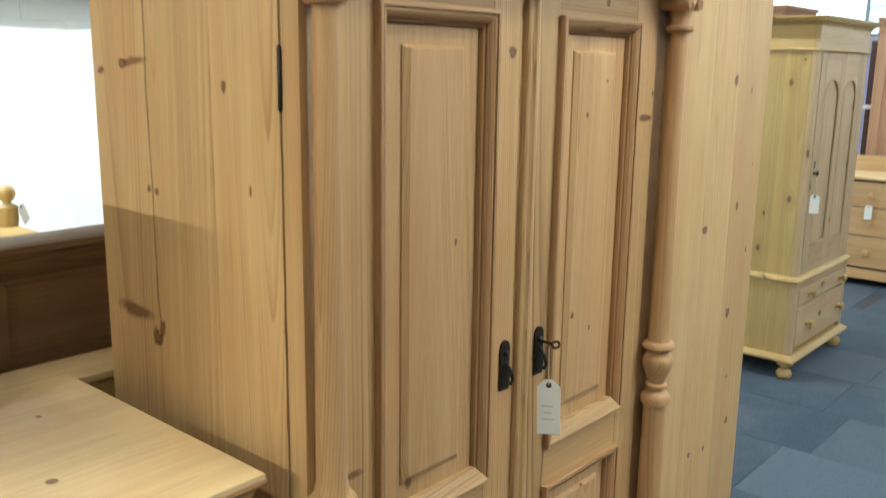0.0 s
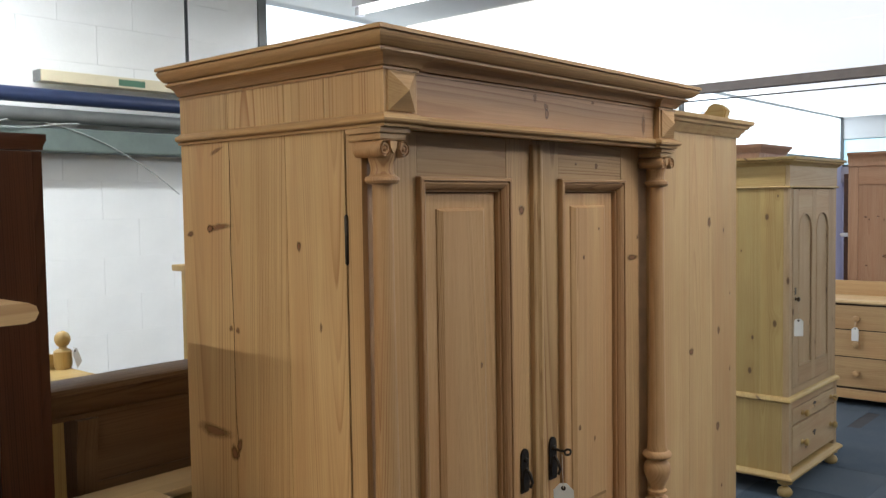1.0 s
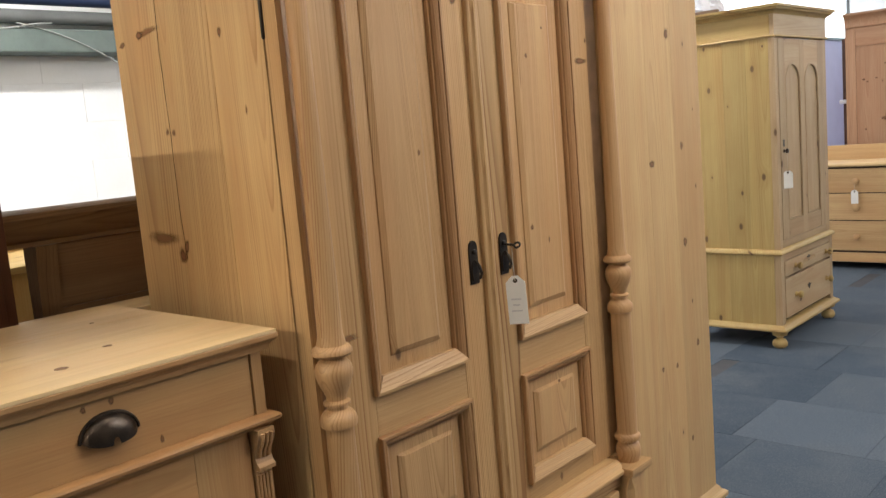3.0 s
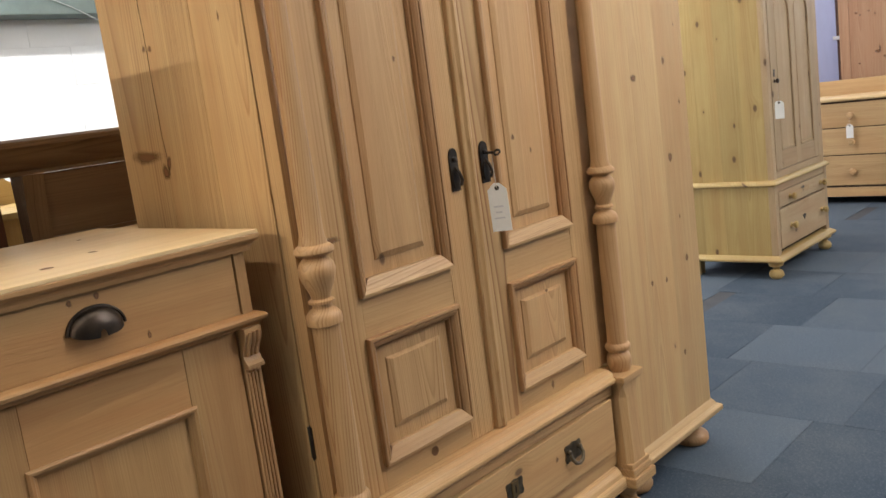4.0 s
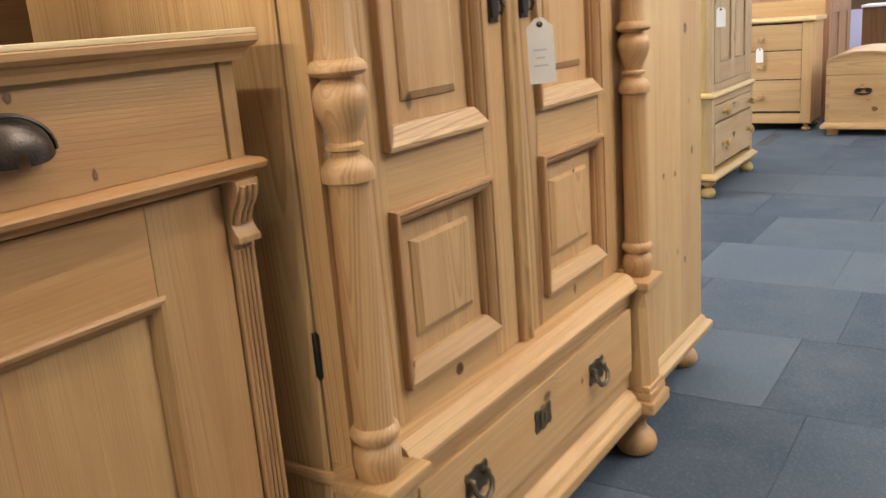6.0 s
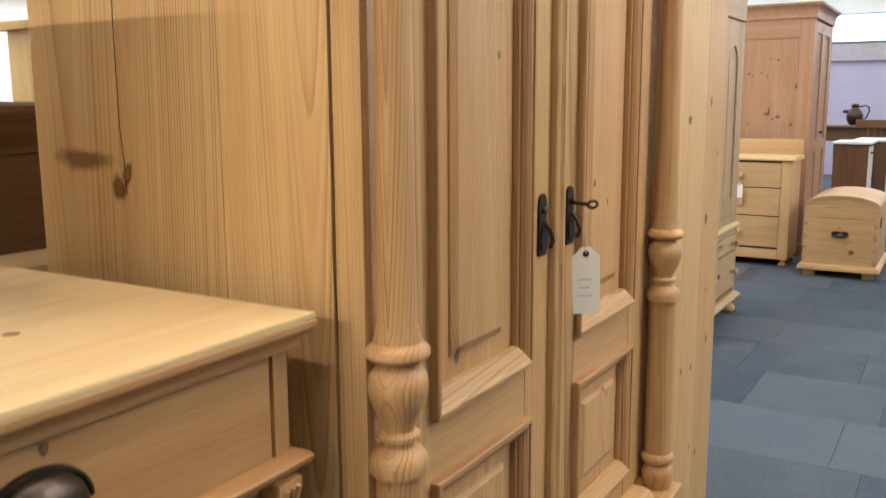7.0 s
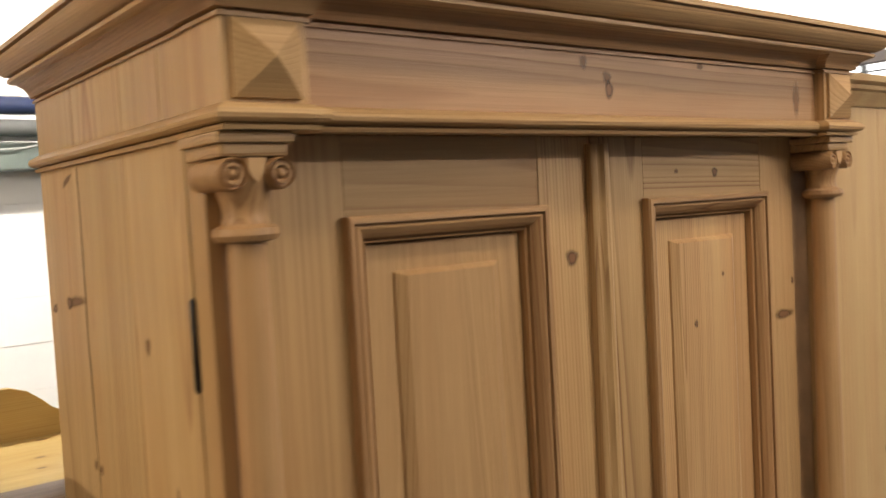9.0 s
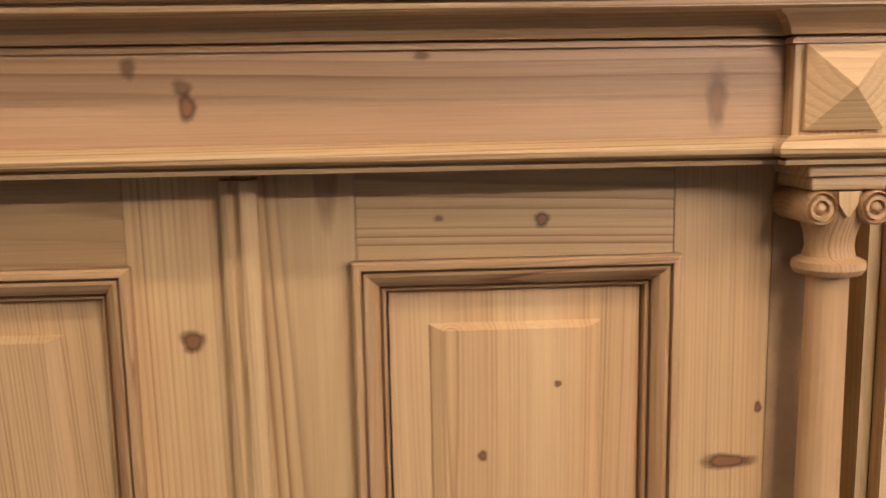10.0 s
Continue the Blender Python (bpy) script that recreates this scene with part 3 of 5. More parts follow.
for k, (x0, x1) in enumerate(((-0.55, -0.3785), (-0.377, -0.1985), (-0.1975, -0.0335))):
    board("side_plank", side_pine, wd, x0, x1, 0, 0.02, 0.12, 1.835, 0.0008)
    board("side_plank", side_pine, wd, x0, x1, WT - 0.02, WT, 0.12, 1.835, 0.0008)
board("back_panel", pine["z"], wd, -0.545, -0.533, 0.02, WT - 0.02, 0.12, 1.98, 0)
board("bottom_board", pine["y"], wd, -0.533, -0.031, 0.02, WT - 0.02, 0.40, 0.425, 0)
board("top_board", pine["y"], wd, -0.533, 0.04, 0.02, WT - 0.02, 1.955, 1.972, 0)
# Near-black sheets behind the doors and in the hinge slits stand in for shade.
board("inner_frame", gap_shade, wd, -0.05, -0.034, 0.02, WT - 0.02, 0.43, 1.83, 0)
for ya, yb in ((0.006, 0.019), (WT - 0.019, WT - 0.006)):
    board("hinge_gap", gap_shade, wd, -0.0332, -0.0288, ya, yb, 0.46, 1.828, 0)

MOULD = [(0.0, -0.004), (0.0, 0.011), (0.002, 0.0135), (0.0075, 0.0135), (0.008, 0.006), (0.0102, 0.006), (0.0106, 0.0115), (0.0135, 0.011), (0.019, 0.007), (0.0235, 0.001), (0.0238, -0.007), (0.0262, -0.007), (0.0266, -0.001), (0.029, -0.003), (0.0297, -0.024)]


def wardrobe_door(y0, y1, p0, p1, hinge_side):
    """A door with a tall and a square fielded panel in mitred mouldings. p0, p1: the mouldings' outer sides."""
    d = thing("door", 0, 0, 0)
    d.parent = wd
    d["label"] = "panelled pine door"
    zb, zt = 0.47, 1.832
    bands = ((0.526, 0.803), (0.890, 1.748))
    board("stile", aged["z"], d, -0.03, 0.0, y0, p0 + 0.004, zb, zt, 0.0012)
    board("stile", aged["z"], d, -0.03, 0.0, p1 - 0.004, y1, zb, zt, 0.0012)
    for z0, z1 in ((zb, 0.530), (0.799, 0.894), (1.744, zt)):
        board("rail", aged["y"], d, -0.03, -0.0006, p0 + 0.0045, p1 - 0.0045, z0, z1, 0.0008)
    for z0, z1 in bands:
        tall = z1 - z0 > 0.4
        picture_frame(d, ruddy, p0, p1, z0, z1, MOULD)
        low = 0.034 if tall else 0.031
        part("panel", raised_panel(bmesh.new(), p0 + 0.0315, p1 - 0.0315, z0 + 0.0315, z1 - 0.0315, -0.012, (0.038, low, 0.032) if tall else (0.028, 0.032, 0.028), 0.012, -0.003), panel_pine, d)
    # sloping sill on each lower moulding
    for z0, z1 in bands:
        bm = bmesh.new()
        prof = [(z0 - 0.001, -0.004), (z0 - 0.001, 0.013), (z0 + 0.006, 0.0145), (z0 + 0.034, 0.001), (z0 + 0.034, -0.010)]
        rows = []
        for yy, s in ((p0, 1), (p1, -1)):
            rows.append([bm.verts.new((x, yy + s * max(0, min(0.031, (z - z0) * 0.95)), z)) for z, x in prof])
        for j in range(len(prof) - 1):
            bm.faces.new((rows[0][j], rows[0][j + 1], rows[1][j + 1], rows[1][j]))
        part("sill_moulding", bm, pine["y"], d)
    return d


left = wardrobe_door(0.063, 0.528, 0.150, 0.438, 0)
right = wardrobe_door(0.530, 1.010, 0.630, 0.924, 1)
# rounded cover strip where the doors meet
bm = bmesh.new()
outline = [(-0.002, 0.519), (0.010, 0.519), (0.013, 0.522), (0.0135, 0.527), (0.011, 0.530), (0.013, 0.534), (0.017, 0.537), (0.018, 0.542), (0.016, 0.547), (0.012, 0.551), (-0.002, 0.551)]
lo, hi = [bm.verts.new((x, y, 0.472)) for x, y in outline], [bm.verts.new((x, y, 1.822)) for x, y in outline]
for i in range(len(outline)):
    j = (i + 1) % len(outline)
    bm.faces.new((lo[i], lo[j], hi[j], hi[i]))
bm.faces.new(lo[::-1])
bm.faces.new(hi)
part("cover_strip", bm, aged["z"], right, "", True)

COLUMN = [(0.031, 0.451), (0.034, 0.462), (0.037, 0.475), (0.037, 0.488), (0.033, 0.500), (0.0275, 0.505), (0.027, 0.510), (0.037, 0.514), (0.039, 0.521), (0.037, 0.528), (0.031, 0.533), (0.030, 0.545),
          (0.0305, 0.65), (0.030, 0.75), (0.029, 0.868), (0.030, 0.873), (0.037, 0.876), (0.038, 0.886), (0.036, 0.895), (0.030, 0.902), (0.021, 0.908), (0.020, 0.914), (0.0275, 0.917), (0.0275, 0.922), (0.020, 0.926),
          (0.0215, 0.933), (0.026, 0.943), (0.0325, 0.956), (0.0375, 0.971), (0.0385, 0.982), (0.0355, 0.993), (0.0285, 1.001), (0.0235, 1.004), (0.0235, 1.007), (0.036, 1.010), (0.041, 1.015), (0.041, 1.021), (0.036, 1.027), (0.030, 1.030), (0.030, 1.05),
          (0.029, 1.12), (0.0268, 1.25), (0.0245, 1.45), (0.0230, 1.65), (0.0225, 1.732)]
for side, cy in ((0, 0.027), (1, WT - 0.027)):
    y0, y1 = (0.0, 0.062) if not side else (WT - 0.062, WT)
    d = left if not side else right
    board("hinge_stile", aged["z"], d, -0.0285, 0.010, y0, y0 + 0.014 if not side else y1, 0.47, 1.83, 0.001) if not side else board("hinge_stile", aged["z"], d, -0.0285, 0.010, y1 - 0.014, y1, 0.47, 1.83, 0.001)
    # The backing's colour carries the shade beside the column.
    board("column_backing", wax_and_shade, d, -0.029, -0.002, y0 + 0.0145 if not side else y0, y1 if not side else y1 - 0.0145, 0.471, 1.829, 0.001)
    part("half_column", lathe(bmesh.new(), [(r * (0.93 if z < 1.032 else 0.79), z) for r, z in COLUMN], 0.034, cy, 28), column_pine, d, "turned pine column", True)
    cap = part("capital", lathe(bmesh.new(), [(0.018, 1.731), (0.028, 1.733), (0.031, 1.738), (0.030, 1.744), (0.022, 1.748), (0.020, 1.756), (0.021, 1.766), (0.025, 1.778), (0.027, 1.784), (0.027, 1.806)], 0.034, cy, 24), ruddy["z"], d, "carved scroll capital", True)
    bm = bmesh.new()
    hull(bm, -0.02, 0.068, cy - 0.037, cy + 0.037, 1.819, 1.829, 0.002)
    hull(bm, -0.02, 0.063, cy - 0.032, cy + 0.032, 1.807, 1.819, 0.003)
    part("abacus", bm, aged["y"], cap)
    for s in (-1, 1):
        for front, (ax, depth) in enumerate((("x", (0.030, 0.066)),)):
            vy, vz = cy + s * 0.0235, 1.792
            prof = [(0.0145, 0.0), (0.0145, depth[1] - 0.003), (0.0132, depth[1]), (0.0125, depth[1] - 0.004), (0.0105, depth[1] - 0.004), (0.0095, depth[1]), (0.0070, depth[1]), (0.0055, depth[1] - 0.004), (0.0040, depth[1] - 0.001), (0.0015, depth[1] + 0.001)]
            part("volute", lathe(bmesh.new(), prof, vy, vz, 20, "x"), ruddy["y"], cap, "carved spiral volute", True)
    part("carved_leaf", slab(bmesh.new(), [(cy - 0.009, 1.806), (cy - 0.008, 1.795), (cy - 0.004, 1.789), (cy, 1.784), (cy + 0.004, 1.789), (cy + 0.008, 1.795), (cy + 0.009, 1.806)], 0.05, 0.064), pine["z"], cap)

# drawer tier
board("base_side", side_pine, wd, -0.03, 0.010, 0.0, 0.03, 0.12, 0.43, 0.001)
board("base_side", side_pine, wd, -0.03, 0.010, WT - 0.03, WT, 0.12, 0.43, 0.001)
part("shelf_moulding", slab(bmesh.new(), [(-0.02, 0.432), (0.050, 0.432), (0.056, 0.438), (0.056, 0.446), (0.050, 0.450), (0.046, 0.452), (0.040, 0.462), (0.028, 0.469), (-0.02, 0.469)], 0.085, 0.99, "y"), pine["y"], wd)
for y0, y1 in ((0.0, 0.062), (WT - 0.062, WT)):
    board("base_block", aged["y"], wd, -0.0285, 0.012, y0, y1, 0.431, 0.4695, 0.001)
# Near-black sheet behind the drawer front, the shade of its gap as colour.
board("drawer_opening", gap_shade, wd, -0.02, 0.022, 0.088, 0.985, 0.232, 0.431, 0)
dr = thing("drawer", 0, 0, 0)
dr.parent = wd
part("drawer_front", hull(bmesh.new(), 0.02, 0.045, 0.104, 0.968, 0.240, 0.392, 0.002), wood("drawer_pine", HONEY, HONEY_D, "y", knots=0.12, ringmix=0.4), dr)
board("rail_above", pine["y"], wd, -0.02, 0.036, 0.085, 0.99, 0.396, 0.432, 0.002)
board("rail_below", pine["y"], wd, -0.02, 0.030, 0.085, 0.99, 0.188, 0.236, 0.002)
part("base_moulding", slab(bmesh.new(), [(-0.02, 0.126), (0.060, 0.126), (0.064, 0.130), (0.064, 0.152), (0.060, 0.158), (0.054, 0.160), (0.050, 0.172), (0.040, 0.182), (0.028, 0.188), (-0.02, 0.188)], 0.10, 0.975, "y"), pine["y"], wd)
for y0 in (-0.006, WT + 0.006):
    s = 1 if y0 < 0 else -1
    bm = bmesh.new()
    hull(bm, -0.545, 0.0, min(y0, y0 + s * 0.02), max(y0, y0 + s * 0.02), 0.126, 0.16, 0.004)
    hull(bm, -0.545, 0.0, min(y0, y0 + s * 0.02), max(y0, y0 + s * 0.02), 0.432, 0.452, 0.006)
    part("side_moulding", bm, pine["x"], wd)
for side in (0, 1):
    cy = 0.037 if not side else WT - 0.037
    bm = bmesh.new()
    # tapering block with chamfered front corners that die out into a point at the top
    ring = lambda x1, hw, ch, z: [bm.verts.new(c) for c in ((-0.01, cy - hw, z), (x1 - ch, cy - hw, z), (x1, cy - hw + ch, z), (x1, cy + hw - ch, z), (x1 - ch, cy + hw, z), (-0.01, cy + hw, z))]
    rows = [ring(0.076, 0.046, 0.016, 0.19), ring(0.068, 0.041, 0.016, 0.385), ring(0.066, 0.040, 0.002, 0.425)]
    for a, b in zip(rows, rows[1:]):
        for i in range(6):
            bm.faces.new((a[i], a[(i + 1) % 6], b[(i + 1) % 6], b[i]))
    bm.faces.new(rows[0][::-1])
    bm.faces.new(rows[-1])
    ped = part("pedestal", bm, pine["z"], wd)
    bm = bmesh.new()
    hull(bm, -0.02, 0.082, cy - 0.054, cy + 0.054, 0.432, 0.452, 0.004)
    hull(bm, -0.02, 0.074, cy - 0.047, cy + 0.047, 0.424, 0.434, 0.002)
    part("pedestal_cap", bm, pine["y"], ped)
    bm = bmesh.new()
    hull(bm, -0.02, 0.092, cy - 0.058, cy + 0.058, 0.126, 0.156, 0.005)
    hull(bm, -0.02, 0.084, cy - 0.050, cy + 0.050, 0.156, 0.178, 0.005)
    hull(bm, -0.02, 0.079, cy - 0.047, cy + 0.047, 0.178, 0.192, 0.002)
    part("pedestal_base", bm, pine["y"], ped)
    bun_foot(wd, 0.026, cy, 0.127, 0.050, pine["z"])
    bun_foot(wd, -0.48, cy, 0.127, 0.045, pine["z"])
board("underframe", pine["y"], wd, -0.53, 0.03, 0.02, WT - 0.02, 0.119, 0.1265, 0)


def shaped_plate(name, parent, y, z, pull):
    """An oblong drawer plate with waisted ends, with a drop pull or a keyhole."""
    w, h = (0.037, 0.027) if pull else (0.034, 0.025)
    out = []
    for a, b in ((-1, -0.62), (-0.86, -0.9), (-0.4, -0.82), (0, -1), (0.4, -0.82), (0.86, -0.9), (1, -0.62), (0.88, 0), (1, 0.62), (0.86, 0.9), (0.4, 0.82), (0, 1), (-0.4, 0.82), (-0.86, 0.9), (-1, 0.62), (-0.88, 0)):
        out.append((y + a * w, z + b * h))
    p = part(name, slab(bmesh.new(), out, 0.0445, 0.047), plate_brass, parent, "tarnished brass plate")
    if pull:
        bm = bmesh.new()
        pts = [(0.052, y - 0.024, z + 0.006), (0.060, y - 0.026, z - 0.010), (0.064, y - 0.016, z - 0.024), (0.065, y, z - 0.029), (0.064, y + 0.016, z - 0.024), (0.060, y + 0.026, z - 0.010), (0.052, y + 0.024, z + 0.006)]
        rod(bm, pts, 0.0050, 8)
        for s in (-1, 1):
            lathe(bm, [(0.007, 0.046), (0.007, 0.055), (0.004, 0.058)], y + s * 0.024, z + 0.006, 10, "x")
        part("drop_pull", bm, plate_brass, p, "", True)
    else:
        bm = bmesh.new()
        hull(bm, 0.0465, 0.049, y - 0.013, y + 0.013, z - 0.019, z + 0.019, 0.001)
        part("lock_boss", bm, brass, p)
        board("keyhole", gap_shade, p, 0.0485, 0.0494, y - 0.0025, y + 0.0025, z - 0.010, z + 0.010, 0)
    return p


shaped_plate("pull_plate", dr, 0.262, 0.324, True)
shaped_plate("pull_plate", dr, 0.762, 0.322, True)
shaped_plate("lock_plate", dr, 0.510, 0.327, False)


def key_plate(y, z, d):
    """A tall black lock plate, arched at the top, with a swinging cover."""
    out = [(y - 0.014, z - 0.050), (y + 0.014, z - 0.050), (y + 0.014, z + 0.030)]
    out += [(y + 0.014 * math.cos(a), z + 0.030 + 0.018 * math.sin(a)) for a in (0.4, 0.8, 1.2, 1.57, 1.94, 2.34, 2.74)]
    out += [(y - 0.014, z + 0.030)]
    p = part("lock_plate", slab(bmesh.new(), out, -0.0005, 0.004), iron, d, "black iron lock plate")
    drop = [(y - 0.010, z - 0.042), (y + 0.010, z - 0.042), (y + 0.013, z - 0.020), (y + 0.008, z - 0.002), (y, z + 0.004), (y - 0.008, z - 0.002), (y - 0.013, z - 0.020)]
    bm = bmesh.new()
    slab(bm, drop, 0.004, 0.0075)
    rod(bm, [(0.006, y, z + 0.004), (0.014, y + 0.003, z - 0.008), (0.020, y + 0.004, z - 0.026), (0.015, y + 0.003, z - 0.038)], 0.0035, 8)
    lathe(bm, [(0.006, 0.003), (0.006, 0.009), (0.003, 0.011)], y, z + 0.022, 12, "x")
    part("lock_cover", bm, iron, p, "", True)
    return p


key_plate(0.487, 1.105, left)
kp = key_plate(0.597, 1.108, right)
bm = bmesh.new()
rod(bm, [(0.004, 0.597, 1.128), (0.036, 0.597, 1.127)], 0.0032, 8)
rod(bm, [(0.043 + 0.008 * math.cos(a), 0.597 + 0.004 * math.sin(a), 1.127 + 0.0055 * math.sin(a)) for a in (2 * math.pi * i / 12 for i in range(13))], 0.0026, 6)
key = part("door_key", bm, iron, None, "", True)
tagged(key, "old iron key standing in the wardrobe lock", "key")
price_tag(0.034, 0.588, 1.122, -62, 0.046, 0.114, 0.066, 0.03, "white card price tag hanging from the wardrobe key")

# frieze, corner blocks and cornice
board("frieze", wood("frieze_pine", (0.510, 0.310, 0.160), (0.240, 0.118, 0.050), "y", spacing=0.8, slope=0.4, knots=0.0, ringmix=0.8, pith=(0.10, 0.16), figure=0.15), wd, -0.02, 0.055, 0.0815, WT - 0.0815, 1.846, 1.932, 0.001)
for y0, y1 in ((0.0, 0.02), (WT - 0.02, WT)):
    for x0, x1 in ((-0.55, -0.38), (-0.379, -0.20), (-0.199, -0.085), (-0.084, -0.012)):
        board("side_frieze", side_pine, wd, x0, x1, y0, y1, 1.846, 1.932, 0.0008)
for side in (0, 1):
    y0, y1 = (-0.002, 0.081) if not side else (WT - 0.081, WT + 0.002)
    blk = board("corner_block", aged["z"], wd, -0.011, 0.070, y0, y1, 1.846, 1.932, 0.001)
    bm = bmesh.new()
    ca, cb, z0, z1 = (y0 + 0.008, y1 - 0.009, 1.857, 1.925)
    base = [bm.verts.new(c) for c in ((0.070, ca, z0), (0.070, cb, z0), (0.070, cb, z1), (0.070, ca, z1))]
    mid = [bm.verts.new(c) for c in ((0.0745, ca, z0), (0.0745, cb, z0), (0.0745, cb, z1), (0.0745, ca, z1))]
    apex = bm.verts.new((0.092, (ca + cb) / 2, (z0 + z1) / 2))
    for i in range(4):
        j = (i + 1) % 4
        bm.faces.new((base[i], base[j], mid[j], mid[i]))
        bm.faces.new((mid[i], mid[j], apex))
    part("pyramid", bm, aged["y"], blk, "raised pyramid boss")
RUN = [(-0.55, 0.0), (-0.012, 0.0), (-0.012, -0.002), (0.070, -0.002), (0.070, 0.0812), (0.055, 0.0812), (0.055, WT - 0.0812), (0.070, WT - 0.0812), (0.070, WT + 0.002), (-0.012, WT + 0.002), (-0.012, WT), (-0.55, WT)]
sweep_lengths("frieze_bead", aged, wd, RUN, [(-0.02, 1.8295), (0.006, 1.8295), (0.0075, 1.8335), (0.002, 1.8338), (0.002, 1.8358), (0.010, 1.8361), (0.014, 1.839), (0.015, 1.843), (0.013, 1.847), (0.006, 1.8505), (0.002, 1.853), (-0.02, 1.853)])
sweep_lengths("cornice_cove", ruddy, wd, RUN, [(-0.02, 1.926), (0.003, 1.926), (0.003, 1.9295), (-0.004, 1.930), (-0.004, 1.9325), (0.006, 1.933), (0.008, 1.938), (0.013, 1.945), (0.021, 1.949), (0.023, 1.951), (-0.02, 1.951)])
TOP = [(-0.55, 0.0), (0.062, 0.0), (0.062, WT), (-0.55, WT)]
sweep_lengths("cornice", aged, wd, TOP, [(-0.06, 1.9505), (0.030, 1.9505), (0.034, 1.953), (0.034, 1.9572), (0.028, 1.9575), (0.028, 1.9600), (0.037, 1.9603), (0.038, 1.961), (0.044, 1.964), (0.051, 1.970), (0.055, 1.976), (0.0555, 1.9785), (0.050, 1.979), (0.050, 1.981), (0.0585, 1.9815), (0.0585, 1.987), (0.056, 1.989), (-0.06, 1.989)])
board("cornice_top", pine["y"], wd, -0.55, 0.02, 0.05, WT - 0.05, 1.974, 1.982, 0)

# hinges, lower keyhole, knots and the plank's crack
for z0, z1 in ((1.592, 1.676), (0.60, 0.665)):
    for s, yy in ((0, -0.002), (1, WT)):
        bm = bmesh.new()
        hull(bm, -0.034 if z0 > 1 else -0.037, -0.026 if z0 > 1 else -0.024, yy, yy + 0.002, z0, z1, 0.0006)
        lathe(bm, [(0.001, z0 - 0.004), (0.0036, z0), (0.0036, z1), (0.001, z1 + 0.004)], -0.029, yy + (0.0 if not s else 0.002), 10)
        part("hinge", bm, iron, wd, "black iron hinge", True)
ring_k = part("keyhole_ring", lathe(bmesh.new(), [(0.011, 0.0), (0.011, 0.0012), (0.008, 0.0012), (0.008, 0.0)], 0.306, 0.498, 16, "x"), soft_knot, left)
for u, v, ru, rv, mt, tl in ((-0.384, 1.186, 0.011, 0.014, knot_wood, 0.4), (-0.366, 1.205, 0.007, 0.013, knot_wood, -0.3), (-0.452, 1.222, 0.050, 0.012, soft_knot, -0.02), (-0.449, 1.651, 0.010, 0.007, knot_wood, 0), (-0.415, 1.655, 0.035, 0.006, soft_knot, 0.1),
                             (-0.522, 1.639, 0.010, 0.005, knot_wood, 0.2), (-0.163, 1.620, 0.005, 0.008, knot_wood, 0), (-0.105, 1.470, 0.003, 0.008, soft_knot, 0), (-0.42, 1.812, 0.020, 0.004, soft_knot, 0.3), (-0.385, 1.446, 0.006, 0.006, soft_knot, 0), (-0.362, 1.443, 0.006, 0.006, soft_knot, 0)):
    flat_knot(wd, "y", 0.0, u, v, ru, rv, mt, tl)
for at, u, v, ru, rv, mt in ((0.0, 0.487, 1.679, 0.009, 0.009, knot_wood), (-0.0006, 0.800, 1.781, 0.006, 0.006, knot_wood), (-0.0006, 0.708, 1.784, 0.004, 0.003, soft_knot), (0.055, 0.507, 1.884, 0.006, 0.010, knot_wood), (0.055, 0.504, 1.899, 0.007, 0.006, soft_knot),
                            (0.055, 0.463, 1.915, 0.006, 0.008, soft_knot), (0.055, 0.694, 1.922, 0.006, 0.004, soft_knot), (0.055, 0.935, 1.885, 0.008, 0.022, soft_knot), (-0.003, 0.745, 1.561, 0.004, 0.005, knot_wood), (-0.003, 0.815, 1.628, 0.003, 0.003, knot_wood),
                            (-0.003, 0.722, 1.15, 0.005, 0.006, knot_wood), (-0.003, 0.79, 1.11, 0.003, 0.006, knot_wood), (-0.003, 0.345, 1.36, 0.003, 0.005, knot_wood), (0.0, 1.003, 1.60, 0.003, 0.005, knot_wood), (0.0, 0.10, 1.02, 0.020, 0.006, soft_knot),
                            (-0.003, 0.79, 0.745, 0.005, 0.004, knot_wood), (-0.0006, 0.77, 0.497, 0.006, 0.010, soft_knot), (0.045, 0.69, 0.327, 0.006, 0.006, soft_knot)):
    flat_knot(wd, "x", at, u, v, ru, rv, mt)
flat_knot(right, "x", 0.0, 0.975, 1.548, 0.022, 0.0065, knot_wood)
crack = [(-0.3777 + 0.0022 * math.sin(i * 0.9) + 0.001 * math.sin(i * 2.3) + (0.006 * (i - 9) / 6 if i > 9 else 0), -0.0002, 1.825 - 0.043 * i) for i in range(16)]
part("crack", rod(bmesh.new(), crack, 0.0006, 5), gap_shade, wd)

# ---- the sideboard in front of the wardrobe's side ----
# local: front edge of the top at x = 0, its end by the wardrobe at y = 0, running to -y
sb = thing("sideboard", -0.012, -0.056, 0, 0, "honey pine sideboard with a drawer over a panelled door", "sideboard")
SBW = 1.15
sb.scale = (1, 1, 1.009)
for k in range(3):
    # The planks' pale colour also carries the light from above.
    board("top_plank", scrubbed, sb, -0.604 + 0.2005 * k, -0.404 + 0.2005 * k if k < 2 else -0.0012, -SBW + 0.0012, -0.0012, 1.0595, 1.066, 0.0012)
part("top_moulding", sweep(bmesh.new(), [(-0.605, -SBW + 0.018), (-0.0175, -SBW + 0.018), (-0.0175, -0.0175), (-0.605, -0.0175)], [(0.0, 1.030), (0.003, 1.030), (0.005, 1.038), (0.009, 1.044), (0.013, 1.046), (0.0175, 1.051), (0.0175, 1.0575), (0.016, 1.0593), (0, 1.0593)]), mild["y"], sb)
board("side_panel", mild["z"], sb, -0.595, -0.03, -0.046, -0.026, 0.06, 1.035, 0.001)
